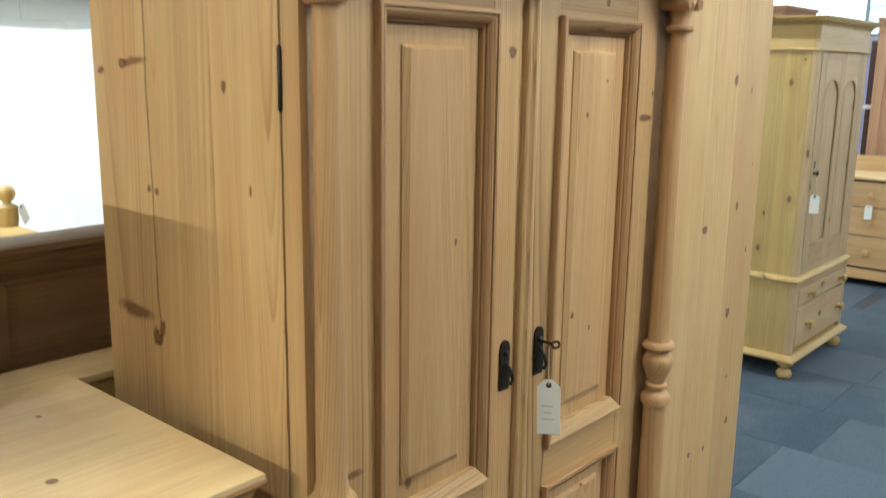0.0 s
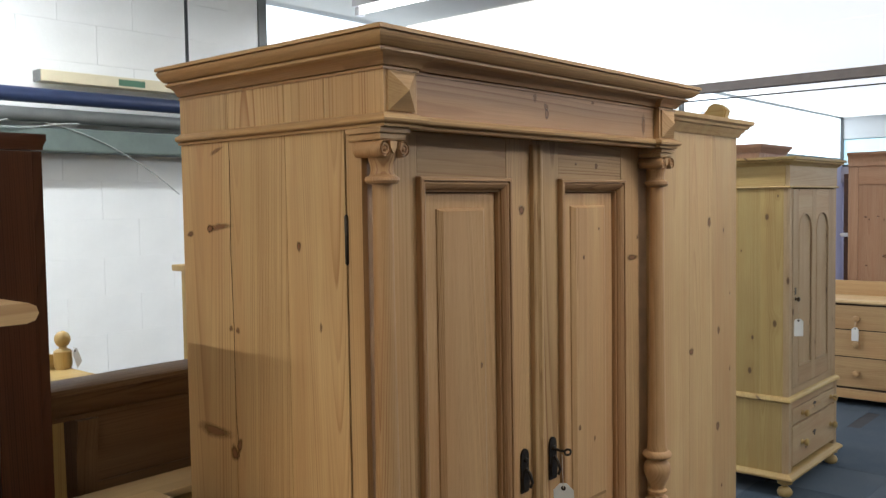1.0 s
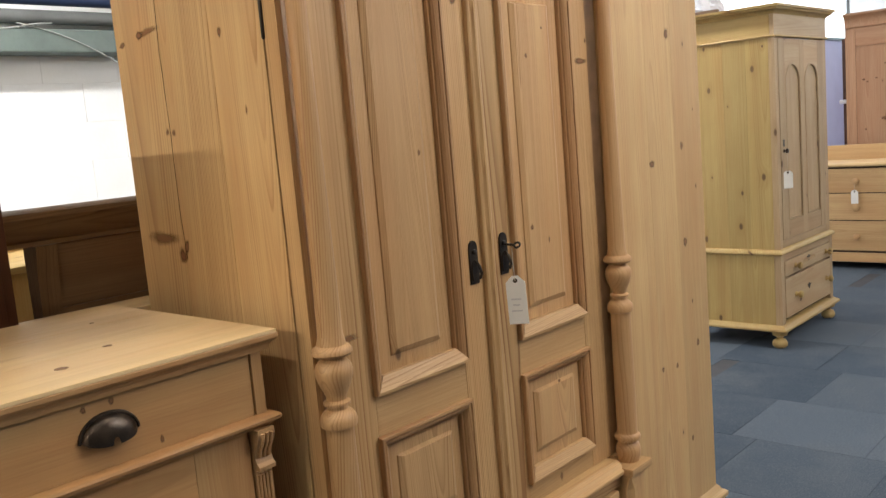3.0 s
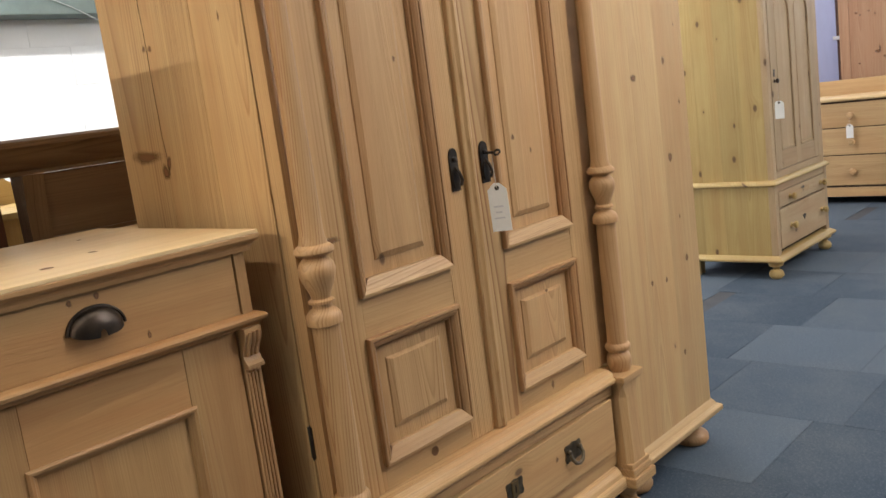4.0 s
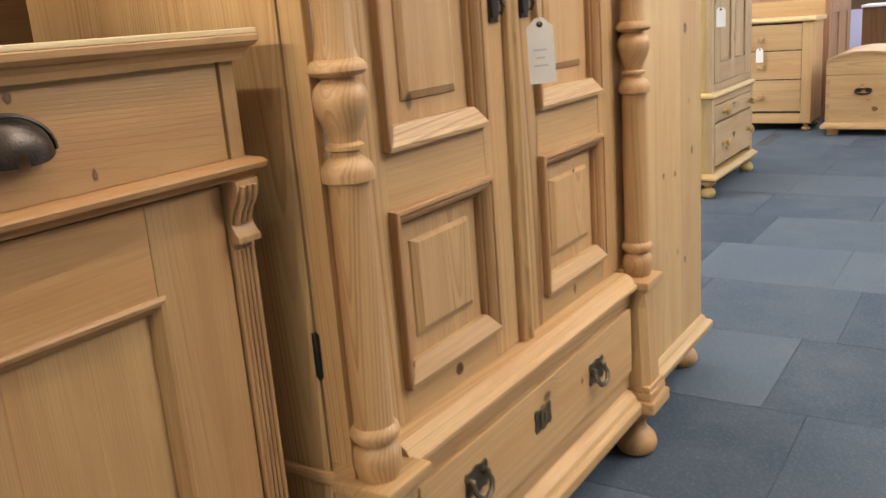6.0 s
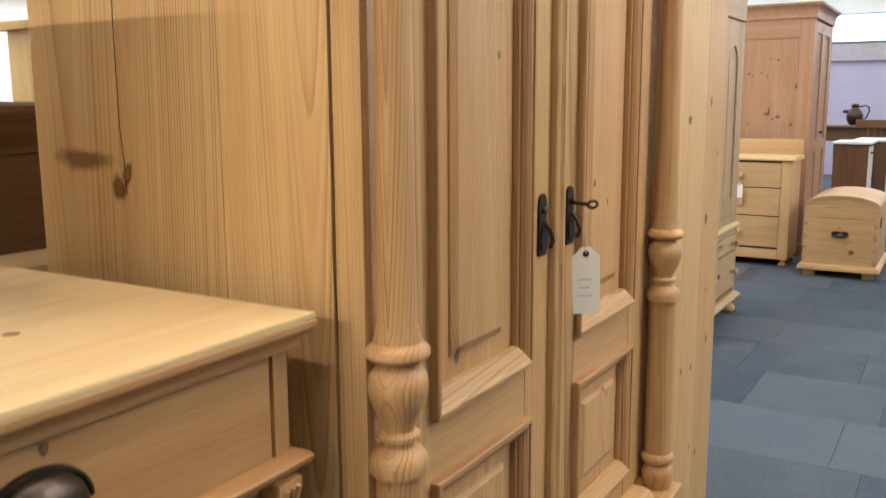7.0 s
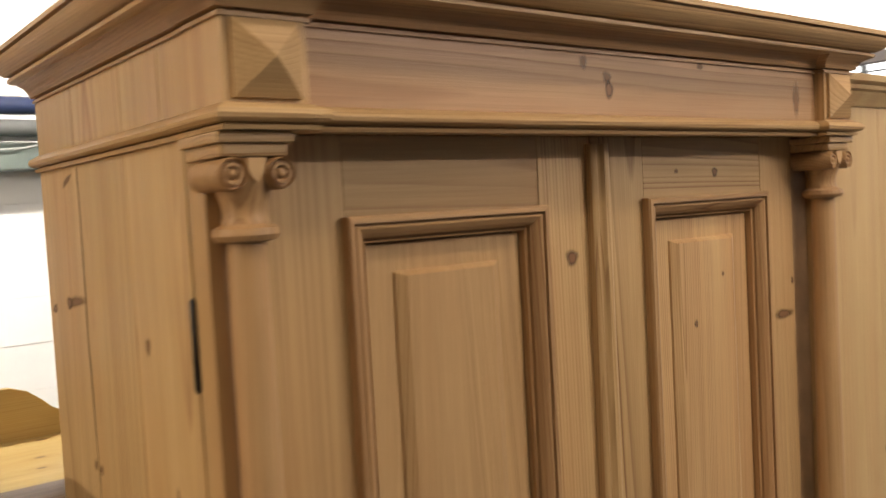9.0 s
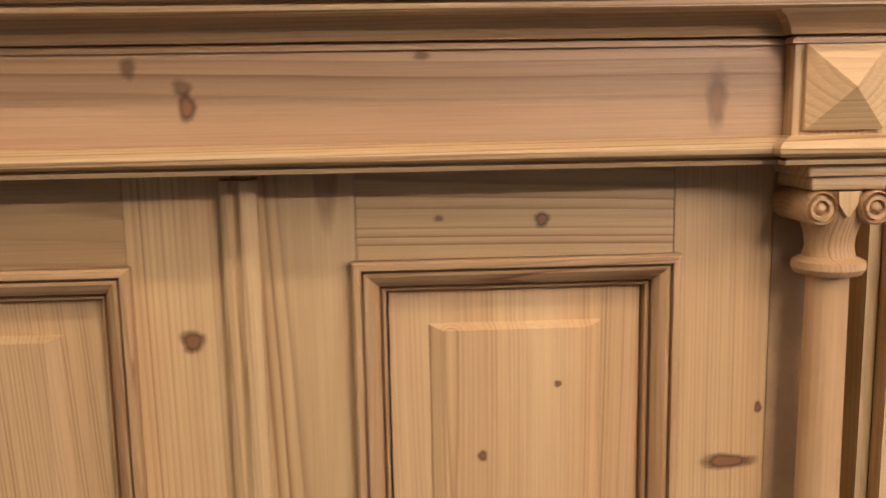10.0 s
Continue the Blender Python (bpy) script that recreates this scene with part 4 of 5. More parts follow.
board("side_panel", mild["z"], sb, -0.595, -0.03, -SBW + 0.026, -SBW + 0.046, 0.06, 1.035, 0.001)
board("back_panel", mild["z"], sb, -0.60, -0.588, -SBW + 0.046, -0.046, 0.06, 1.04, 0)
board("frame_post", mild["z"], sb, -0.030, -0.022, -0.048, -0.026, 0.90, 1.035, 0.001)
board("frame_post", mild["z"], sb, -0.030, -0.022, -SBW + 0.026, -SBW + 0.06, 0.90, 1.035, 0.001)
# Solid near-black sheet: painted shade for the gaps round drawers and doors.
board("inner_frame", gap_shade, sb, -0.07, -0.045, -SBW + 0.06, -0.046, 0.07, 1.034, 0)
sd = thing("drawer", 0, 0, 0)
sd.parent = sb
board("drawer_front", mild["y"], sd, -0.044, -0.024, -0.58, -0.0515, 0.916, 1.032, 0.0015)
board("drawer_front", mild["y"], sd, -0.044, -0.024, -SBW + 0.063, -0.584, 0.916, 1.032, 0.0015)


def cup_pull(parent, x, y, z, w=0.046, h=0.034):
    """A half-dome pull, open below, on a rimmed back plate with two lugs."""
    bm = bmesh.new()
    rows = []
    for i in range(9):
        a = math.pi / 2 * i / 8
        row = []
        for j in range(17):
            b = math.pi * j / 16
            row.append(bm.verts.new((x + 0.024 * math.sin(a), y + w * math.cos(b) * math.cos(a * 0.92), z + h * (math.sin(b) * math.cos(a) * 1.0) - 0.012 * (1 - math.sin(b)) * math.sin(a) + 0.002)))
        rows.append(row)
    for lo, hi in zip(rows, rows[1:]):
        for j in range(16):
            bm.faces.new((lo[j], lo[j + 1], hi[j + 1], hi[j]))
    p = part("cup_pull", bm, bronze, parent, "dark bronze cup pull", True)
    rim = [(x + 0.0015, y + (w + 0.003) * math.cos(math.pi * j / 16), z + (h + 0.003) * math.sin(math.pi * j / 16)) for j in range(17)]
    part("rim", rod(bmesh.new(), rim, 0.003, 6), bronze, p, "", True)
    return p


cup_pull(sd, -0.024, -0.322, 0.966)
cup_pull(sd, -0.024, -0.83, 0.966)
for u, v in ((-0.358, 1.017), (-0.312, 1.019)):
    flat_knot(sd, "x", -0.024, u, v, 0.004, 0.005, knot_wood)
flat_knot(sd, "x", -0.024, -0.235, 0.932, 0.003, 0.006, knot_wood)
part("waist_moulding", sweep(bmesh.new(), [(-0.595, -SBW + 0.026), (-0.024, -SBW + 0.026), (-0.024, -0.026), (-0.595, -0.026)], [(-0.02, 0.892), (0.006, 0.892), (0.010, 0.898), (0.018, 0.902), (0.020, 0.908), (0.016, 0.913), (0.006, 0.916), (-0.02, 0.916)]), mild["y"], sb, "", True)
for yc in (-0.044, -SBW + 0.044):
    # scrolled bracket over a reeded post
    out = [(-0.04, 0.892), (-0.006, 0.892), (-0.006, 0.880), (-0.010, 0.868), (-0.020, 0.852), (-0.024, 0.838), (-0.019, 0.828), (-0.013, 0.822), (-0.013, 0.815), (-0.04, 0.815)]
    br = part("bracket", slab(bmesh.new(), out, yc - 0.018, yc + 0.018, "y"), ruddy["z"], sb, "carved scroll bracket")
    for dy in (-0.009, 0.0, 0.009):
        bm = bmesh.new()
        rod(bm, [(-0.004, yc + dy, 0.885), (-0.008, yc + dy, 0.868), (-0.018, yc + dy, 0.852), (-0.022, yc + dy, 0.838)], 0.0035, 8)
        part("reed", bm, ruddy["z"], br, "", True)
    post = board("reeded_post", ruddy["z"], sb, -0.04, -0.026, yc - 0.018, yc + 0.018, 0.08, 0.815, 0.001)
    for dy in (-0.011, -0.0037, 0.0037, 0.011):
        part("reed", lathe(bmesh.new(), [(0.0034, 0.09), (0.0034, 0.805)], -0.0262, yc + dy, 8), ruddy["z"], post, "", True)
sdoor = thing("door", 0, 0, 0)
sdoor.parent = sb
for y0, y1 in ((-0.577, -0.066), (-SBW + 0.066, -0.581)):
    board("stile", mild["z"], sdoor, -0.044, -0.030, y1 - 0.112, y1, 0.10, 0.888, 0.0015)
    board("stile", mild["z"], sdoor, -0.044, -0.030, y0, y0 + 0.112, 0.10, 0.888, 0.0015)
    board("rail", mild["y"], sdoor, -0.044, -0.0304, y0 + 0.1125, y1 - 0.1125, 0.775, 0.888, 0.0012)
    board("rail", mild["y"], sdoor, -0.044, -0.0304, y0 + 0.1125, y1 - 0.1125, 0.10, 0.21, 0.0012)
    picture_frame(sdoor, mild, y0 + 0.104, y1 - 0.104, 0.202, 0.783, [(0.0, -0.034), (0.0, -0.027), (0.004, -0.0245), (0.009, -0.026), (0.012, -0.030), (0.017, -0.034), (0.019, -0.040)])
    w = (y1 - y0 - 0.232) / 3
    for k in range(3):
        board("panel_plank", mild["z"], sdoor, -0.050, -0.0405, y0 + 0.116 + k * w + 0.0001, y0 + 0.116 + (k + 1) * w - 0.0001, 0.212, 0.775, 0.0003)
board("plinth", mild["y"], sb, -0.595, -0.018, -SBW + 0.026, -0.026, 0.0, 0.085, 0.004)
for u, v, ru in ((-0.20, -0.22, 0.009), (-0.12, -0.34, 0.012), (-0.36, -0.42, 0.007), (-0.44, -0.13, 0.005)):
    bm = bmesh.new()
    lathe(bm, [(ru, 1.0659), (ru * 0.8, 1.0665), (ru * 0.3, 1.0666)], u, v, 14)
    part("knot", bm, soft_knot, sb)

# little shelf unit standing on the sideboard
su = thing("shelf_unit", -0.30, -0.452, 1.0756, 0, "pale pine dresser rack with a rounded top board", "shelf")
out = [(-0.62, 0.445), (-0.020, 0.445), (-0.006, 0.449), (0.0, 0.460), (-0.004, 0.471), (-0.016, 0.477), (-0.62, 0.477)]
part("top_board", slab(bmesh.new(), out, -0.30, 0.05), pale["y"], su, "", True)
board("side_board", pale["z"], su, -0.29, 0.04, -0.095, -0.075, 0, 0.445, 0.002)
board("side_board", pale["z"], su, -0.29, 0.04, -0.60, -0.58, 0, 0.445, 0.002)
board("shelf", pale["y"], su, -0.28, 0.04, -0.58, -0.095, 0.20, 0.215, 0.002)
board("back_board", pale["z"], su, -0.30, -0.285, -0.60, -0.075, 0, 0.445, 0.001)

# ---- furniture stored between the wardrobe and the wall ----
rw = thing("mahogany_wardrobe", -0.74, -0.215, 0, 0, "tall dark red-brown wardrobe with a plain side", "wardrobe")
board("side_panel", redwood["z"], rw, -0.50, 0.0, -0.022, 0, 0.03, 1.82, 0.002)
board("side_panel", redwood["z"], rw, -0.50, 0.0, -0.95, -0.928, 0.03, 1.82, 0.002)
board("front_stile", redwood["z"], rw, -0.024, 0.004, -0.11, -0.0225, 0.03, 1.82, 0.002)
board("front_stile", redwood["z"], rw, -0.024, 0.004, -0.9275, -0.84, 0.03, 1.82, 0.002)
board("door", redwood["z"], rw, -0.024, 0.0, -0.838, -0.112, 0.12, 1.76, 0.002)
board("top_rail", redwood["y"], rw, -0.024, 0.0, -0.838, -0.112, 1.765, 1.82, 0.002)
board("plinth", redwood["y"], rw, -0.49, -0.005, -0.928, -0.022, 0, 0.11, 0.003)
board("back_panel", redwood["z"], rw, -0.50, -0.488, -0.928, -0.022, 0.11, 1.82, 0)
part("cornice", sweep(bmesh.new(), [(-0.50, -0.955), (-0.004, -0.955), (-0.004, -0.002), (-0.50, -0.002)], [(-0.05, 1.822), (0.004, 1.822), (0.006, 1.834), (0.010, 1.842), (0.010, 1.856), (-0.05, 1.856)]), redwood["y"], rw, "", True)
board("top_board", redwood["y"], rw, -0.49, -0.05, -0.91, -0.05, 1.84, 1.85, 0)

hb = thing("bed_headboard", -0.785, -0.20, -0.012, 0, "dark pine bed headboard with a coved top rail", "headboard")
out = [(0.0, 1.305), (0.0, 1.292), (-0.006, 1.286), (-0.010, 1.270), (-0.022, 1.252), (-0.026, 1.243), (-0.034, 1.236), (-0.034, 1.226), (-0.065, 1.226), (-0.095, 1.30), (-0.095, 1.312), (-0.010, 1.312)]
part("top_rail", slab(bmesh.new(), out, -0.02, 1.15, "y"), umber["y"], hb, "", True)
for k in range(4):
    board("panel_board", umber["y"], hb, -0.062, -0.040, 0.11, 1.10, 0.60 + 0.1565 * k, 0.7555 + 0.1565 * k, 0.001)
for y0 in (0.085, 1.08):
    out = [(-0.036, 0), (0.0 - 0.02, 0), (-0.018, 0.9), (-0.028, 1.05), (-0.026, 1.15), (-0.012, 1.226), (-0.085, 1.226), (-0.080, 1.0), (-0.080, 0)]
    part("post", slab(bmesh.new(), out, y0 - 0.015, y0 + 0.035, "y"), umber["z"], hb)

ch2 = thing("chest", -0.775, -0.06, 0, 0, "light pine chest with a flat top behind the sideboard", "chest")
# Top coloured pale in place of the light that falls on it.
board("top", scrubbed, ch2, 0.0, 0.135, -0.75, 0.42, 1.035, 1.052, 0.003)
board("body", straw["y"], ch2, 0.004, 0.13, -0.745, 0.415, 0.0, 1.035, 0.002)

ws = thing("washstand", -1.63, 0.46, 0, 0, "yellow pine washstand with a scrolled gallery and ball finial", "washstand")
board("top", straw["y"], ws, -0.60, 0.0, -1.10, 0.06, 1.06, 1.082, 0.004)
board("body", straw["z"], ws, -0.57, -0.02, -1.07, 0.03, 0.0, 1.06, 0.002)
out = [(-1.08, 1.082), (0.02, 1.082), (0.02, 1.135), (-0.02, 1.142), (-0.07, 1.17), (-0.10, 1.20), (-0.14, 1.232), (-0.19, 1.25), (-0.25, 1.252), (-0.31, 1.235), (-0.40, 1.225), (-0.70, 1.225), (-0.80, 1.25), (-0.92, 1.24), (-1.0, 1.18), (-1.08, 1.135)]
part("gallery", slab(bmesh.new(), out, -0.60, -0.578), straw["y"], ws, "scrolled gallery board")
for yy in (0.034, -1.08):
    part("finial", lathe(bmesh.new(), [(0.030, 1.082), (0.030, 1.085), (0.034, 1.10), (0.034, 1.15), (0.026, 1.157), (0.016, 1.160), (0.014, 1.168), (0.024, 1.176), (0.030, 1.193), (0.029, 1.207), (0.020, 1.221), (0.006, 1.228)], -0.555, yy, 20), straw["z"], ws, "turned ball finial", True)
price_tag(-2.15, 0.52, 1.165, 35, 0.04, 0.075, 0.01, 0.5, "white card tag tied to the washstand finial", False)

yc = thing("cupboard", -1.22, 0.615, 0, 0, "yellow pine cupboard with a thin overhanging top", "cupboard")
board("top", straw["y"], yc, -0.34, 0.02, -0.025, 0.60, 1.478, 1.500, 0.004)
board("side_panel", straw["z"], yc, -0.32, 0.0, 0.0, 0.02, 0.04, 1.478, 0.002)
board("side_panel", straw["z"], yc, -0.32, 0.0, 0.55, 0.57, 0.04, 1.478, 0.002)
board("door", straw["z"], yc, -0.02, 0.002, 0.0205, 0.5495, 0.10, 1.47, 0.002)
board("back_panel", straw["z"], yc, -0.32, -0.31, 0.02, 0.55, 0.04, 1.478, 0)
board("plinth", straw["y"], yc, -0.31, 0.0, 0.0, 0.57, 0.0, 0.04, 0.002)
board("lock_plate", iron, yc, 0.002, 0.004, 0.022, 0.032, 1.36, 1.40, 0.0005)

# ---- the plain-sided wardrobe beyond ----
# its side faces the aisle; its doors look along +y, away from the start of the walk
w2 = thing("plain_wardrobe", 0.0, 1.655, 0, 90, "tall blond pine wardrobe showing its plain side panel", "wardrobe")
# local: front at x = 0 faces +y in the room, local y runs to -x in the room
for k, (a, b) in enumerate(((-0.530, -0.342), (-0.3415, -0.182), (-0.1815, -0.004))):
    board("side_plank", blond["z"], w2, a, b, 0.0, 0.02, 0.14, 1.895, 0.0006)
board("side_panel", blond["z"], w2, -0.543, -0.004, 0.98, 1.0, 0.14, 1.895, 0)
board("back_panel", blond["z"], w2, -0.543, -0.531, 0.02, 0.98, 0.14, 1.895, 0)
board("door", blond["z"], w2, -0.026, -0.002, 0.03, 0.495, 0.46, 1.86, 0.002)
board("door", blond["z"], w2, -0.026, -0.002, 0.50, 0.97, 0.46, 1.86, 0.002)
board("drawer_front", blond["y"], w2, -0.026, -0.002, 0.03, 0.97, 0.17, 0.44, 0.002)
part("base_moulding", sweep(bmesh.new(), [(-0.543, 0.0), (0.0, 0.0), (0.0, 1.0), (-0.543, 1.0)], [(-0.03, 0.102), (0.026, 0.102), (0.028, 0.106), (0.028, 0.118), (0.022, 0.124), (0.012, 0.128), (0.006, 0.140), (0.0, 0.146), (-0.03, 0.146)]), blond["x"], w2, "", True)
part("cornice", sweep(bmesh.new(), [(-0.543, 0.0), (0.0, 0.0), (0.0, 1.0), (-0.543, 1.0)], [(-0.05, 1.888), (0.004, 1.888), (0.008, 1.893), (0.010, 1.900), (0.018, 1.906), (0.020, 1.912), (0.028, 1.915), (0.030, 1.922), (0.040, 1.927), (0.042, 1.938), (-0.05, 1.938)]), blond["y"], w2, "", True)
out = [(0.02, 1.938), (0.02, 1.955), (0.014, 1.975), (0.028, 1.990), (0.050, 1.998), (0.075, 1.990), (0.090, 1.968), (0.13, 1.950), (0.22, 1.947), (0.34, 1.965), (0.44, 2.00), (0.50, 2.015), (0.56, 2.00), (0.66, 1.965), (0.78, 1.947), (0.87, 1.95), (0.91, 1.968), (0.925, 1.99), (0.95, 1.998), (0.98, 1.985), (0.98, 1.938)]
part("crest", slab(bmesh.new(), out, -0.045, -0.018), straw["y"], w2, "scrolled yellow pine crest board")
part("crest_scroll", lathe(bmesh.new(), [(0.03, -0.048), (0.03, -0.012), (0.02, -0.008)], 0.052, 1.968, 16, "x"), straw["y"], w2, "", True)
board("top_board", blond["y"], w2, -0.50, -0.03, 0.05, 0.95, 1.925, 1.932, 0)
for x, y in ((-0.055, 0.055), (-0.45, 0.055), (-0.055, 0.945), (-0.45, 0.945)):
    bun_foot(w2, x, y, 0.103, 0.058, ruddy["z"])
board("underframe", blond["y"], w2, -0.49, -0.01, 0.01, 0.99, 0.100, 0.104, 0)
for u, v, ru, rv, mt in ((1.447, 1.627, 0.009, 0.013, knot_wood), (1.325, 1.251, 0.013, 0.009, knot_wood), (1.515, 1.292, 0.008, 0.011, soft_knot), (1.51, 0.994, 0.010, 0.012, knot_wood), (1.60, 1.16, 0.004, 0.008, soft_knot), (1.42, 0.62, 0.006, 0.007, knot_wood), (1.33, 0.63, 0.006, 0.007, knot_wood), (1.565, 0.66, 0.008, 0.010, knot_wood), (1.50, 0.36, 0.006, 0.008, knot_wood), (1.54, 0.80, 0.004, 0.006, soft_knot), (1.60, 1.40, 0.003, 0.005, soft_knot)):
    flat_knot(w2, "y", 0.0, u - 1.655, v, ru, rv, mt)

# ---- the yellow wardrobe with arched panels ----
w3 = thing("arched_wardrobe", -0.62, 3.885, 0, 0, "yellow knotty pine wardrobe with arched door panels over two drawers", "wardrobe")
D3, L3 = 0.56, 0.83
n3 = 4
for k in range(n3):
    board("side_plank", straw["z"], w3, -D3 + k * (D3 - 0.03) / n3, -D3 + (k + 1) * (D3 - 0.03) / n3 - 0.0006, 0.0, 0.02, 0.57, 1.76, 0.0008)
    board("side_plank", straw["z"], w3, -D3 + k * (D3 - 0.03) / n3, -D3 + (k + 1) * (D3 - 0.03) / n3 - 0.0006, -0.012, 0.02, 0.11, 0.54, 0.0008)
board("side_panel", straw["z"], w3, -D3, -0.03, L3 - 0.02, L3, 0.11, 1.76, 0)
board("back_panel", straw["z"], w3, -D3, -D3 + 0.01, 0.02, L3 - 0.02, 0.11, 1.9, 0)
bm = bmesh.new()
out = [(-0.0295, 0.0), (-0.010, 0.0), (0.0, 0.010), (0.0, 0.052), (-0.0295, 0.052)]
lo, hi = [bm.verts.new((x, y, 0.57)) for x, y in out], [bm.verts.new((x, y, 1.76)) for x, y in out]
for i in range(5):
    bm.faces.new((lo[i], lo[(i + 1) % 5], hi[(i + 1) % 5], hi[i]))
bm.faces.new(lo[::-1])
bm.faces.new(hi)
part("corner_post", bm, faded["z"], w3)
board("corner_post", faded["z"], w3, -0.0295, 0.0, L3 - 0.052, L3, 0.57, 1.76, 0.003)
# Near-black sheet that paints the shade seen through the door and drawer gaps.
board("inner_frame", gap_shade, w3, -0.05, -0.031, 0.02, L3 - 0.02, 0.13, 1.75, 0)
wdoor = thing("door", 0, 0, 0)
wdoor.parent = w3
board("stile", faded["z"], wdoor, -0.03, 0.002, 0.060, 0.150, 0.615, 1.745, 0.002)
board("stile", faded["z"], wdoor, -0.03, 0.002, L3 - 0.150, L3 - 0.054, 0.615, 1.745, 0.002)
board("stile", faded["z"], wdoor, -0.03, 0.002, L3 / 2 - 0.035, L3 / 2 + 0.035, 0.615, 1.745, 0.002)
board("rail", faded["y"], wdoor, -0.03, 0.0014, 0.151, L3 - 0.151, 0.615, 0.72, 0.002)
for a, b in ((0.1505, L3 / 2 - 0.0355), (L3 / 2 + 0.0355, L3 - 0.1505)):
    # head of the panel opening: a rail cut to a round arch
    c, r = (a + b) / 2, (b - a) / 2
    out = [(a, 1.745), (a, 1.50)] + [(c - r * math.cos(math.pi * i / 12), 1.50 + r * 0.95 * math.sin(math.pi * i / 12)) for i in range(1, 12)] + [(b, 1.50), (b, 1.745)]
    part("arched_head", slab(bmesh.new(), out, -0.03, 0.0014), faded["y"], wdoor)
    board("panel", faded["z"], wdoor, -0.024, -0.006, a, b, 0.70, 1.70, 0)
    arch = [(0.0, a + 0.004, 0.73), (0.0, a + 0.004, 1.50)] + [(0.0, c - (r - 0.004) * math.cos(math.pi * i / 12), 1.50 + (r - 0.004) * 0.95 * math.sin(math.pi * i / 12)) for i in range(1, 12)] + [(0.0, b - 0.004, 1.50), (0.0, b - 0.004, 0.73), (0.0, a + 0.004, 0.73)]
    part("panel_bead", rod(bmesh.new(), arch, 0.006, 6), faded["z"], wdoor, "", True)
knob(wdoor, 0.002, 0.10, 1.12, 0.014, bronze, label="small bronze knob")
board("keyhole_plate", bronze, wdoor, 0.002, 0.004, 0.088, 0.112, 1.145, 1.185, 0.001)
board("frieze", faded["y"], w3, -0.02, 0.004, 0.0, L3, 1.762, 1.876, 0.002)
board("side_frieze", straw["x"], w3, -D3, -0.021, 0.0, 0.02, 1.762, 1.876, 0.002)
R3 = [(-D3, 0.0), (0.0, 0.0), (0.0, L3), (-D3, L3)]
part("frieze_bead", sweep(bmesh.new(), R3, [(-0.02, 1.752), (0.010, 1.752), (0.013, 1.757), (0.010, 1.763), (-0.02, 1.763)]), straw["y"], w3, "", True)
part("cornice", sweep(bmesh.new(), R3, [(-0.05, 1.876), (0.006, 1.876), (0.010, 1.883), (0.022, 1.893), (0.034, 1.899), (0.036, 1.907), (0.048, 1.911), (0.050, 1.925), (-0.05, 1.925)]), straw["y"], w3, "", True)
board("top_board", straw["y"], w3, -D3 + 0.04, -0.04, 0.04, L3 - 0.04, 1.913, 1.920, 0)
R3B = [(-D3, -0.012), (0.008, -0.012), (0.008, L3 + 0.012), (-D3, L3 + 0.012)]
board("rail", faded["y"], w3, -0.03, -0.001, 0.057, L3 - 0.054, 0.572, 0.612, 0.002)
part("waist_moulding", sweep(bmesh.new(), R3B, [(-0.03, 0.538), (0.008, 0.538), (0.014, 0.546), (0.012, 0.556), (0.0, 0.568), (-0.03, 0.572)]), straw["y"], w3, "", True)
board("front_rail", faded["y"], w3, -0.03, 0.006, 0.04, L3 - 0.04, 0.50, 0.537, 0.002)
board("front_post", faded["z"], w3, -0.03, 0.008, -0.012, 0.038, 0.13, 0.537, 0.004)
board("front_post", faded["z"], w3, -0.03, 0.008, L3 - 0.038, L3 + 0.012, 0.13, 0.537, 0.004)
for z0, z1 in ((0.405, 0.494), (0.165, 0.392)):
    d = thing("drawer", 0, 0, 0)
    d.parent = w3
    board("drawer_front", faded["y"], d, -0.02, 0.010, 0.044, L3 - 0.044, z0, z1, 0.003)
    for yy in (0.20, L3 - 0.12):
        knob(d, 0.010, yy, (z0 + z1) / 2 + 0.0, 0.022, straw["x"], label="turned pine knob")
    out = [(L3 / 2 - 0.03, (z0 + z1) / 2 + 0.02), (L3 / 2 - 0.015, (z0 + z1) / 2 + 0.008), (L3 / 2, (z0 + z1) / 2 - 0.008), (L3 / 2 + 0.015, (z0 + z1) / 2 + 0.008), (L3 / 2 + 0.03, (z0 + z1) / 2 + 0.02), (L3 / 2, (z0 + z1) / 2 + 0.028)]
    part("keyhole_plate", slab(bmesh.new(), out, 0.0095, 0.012), bronze, d)
bm = bmesh.new()
for k in range(9):
    rod(bm, [(0.006, 0.33 + 0.022 * k, 0.44), (0.010, 0.34 + 0.022 * k, 0.462)], 0.006, 6)
part("carved_strip", bm, faded["y"], w3, "", True)
part("base_moulding", sweep(bmesh.new(), R3B, [(-0.04, 0.098), (0.026, 0.098), (0.032, 0.104), (0.030, 0.114), (0.016, 0.124), (0.0, 0.134), (-0.04, 0.134)]), straw["y"], w3, "", True)
for x, y in ((-0.02, 0.01), (-0.02, L3 - 0.01)):
    part("foot", lathe(bmesh.new(), [(0.028, 0.0), (0.040, 0.012), (0.042, 0.028), (0.034, 0.046), (0.018, 0.054), (0.018, 0.064), (0.040, 0.074), (0.044, 0.099)], x, y, 20), straw["z"], w3, "", True)
for y in (0.02, L3 - 0.08):
    board("back_foot", straw["z"], w3, -D3 + 0.01, -D3 + 0.07, y, y + 0.06, 0.0, 0.099, 0.003)
board("underframe", straw["y"], w3, -D3, 0.0, 0.0, L3, 0.0975, 0.11, 0)
price_tag(-0.60, 3.985, 1.118, -50, 0.055, 0.10, 0.11, 0.0, "white card tag hanging from the wardrobe door", False)

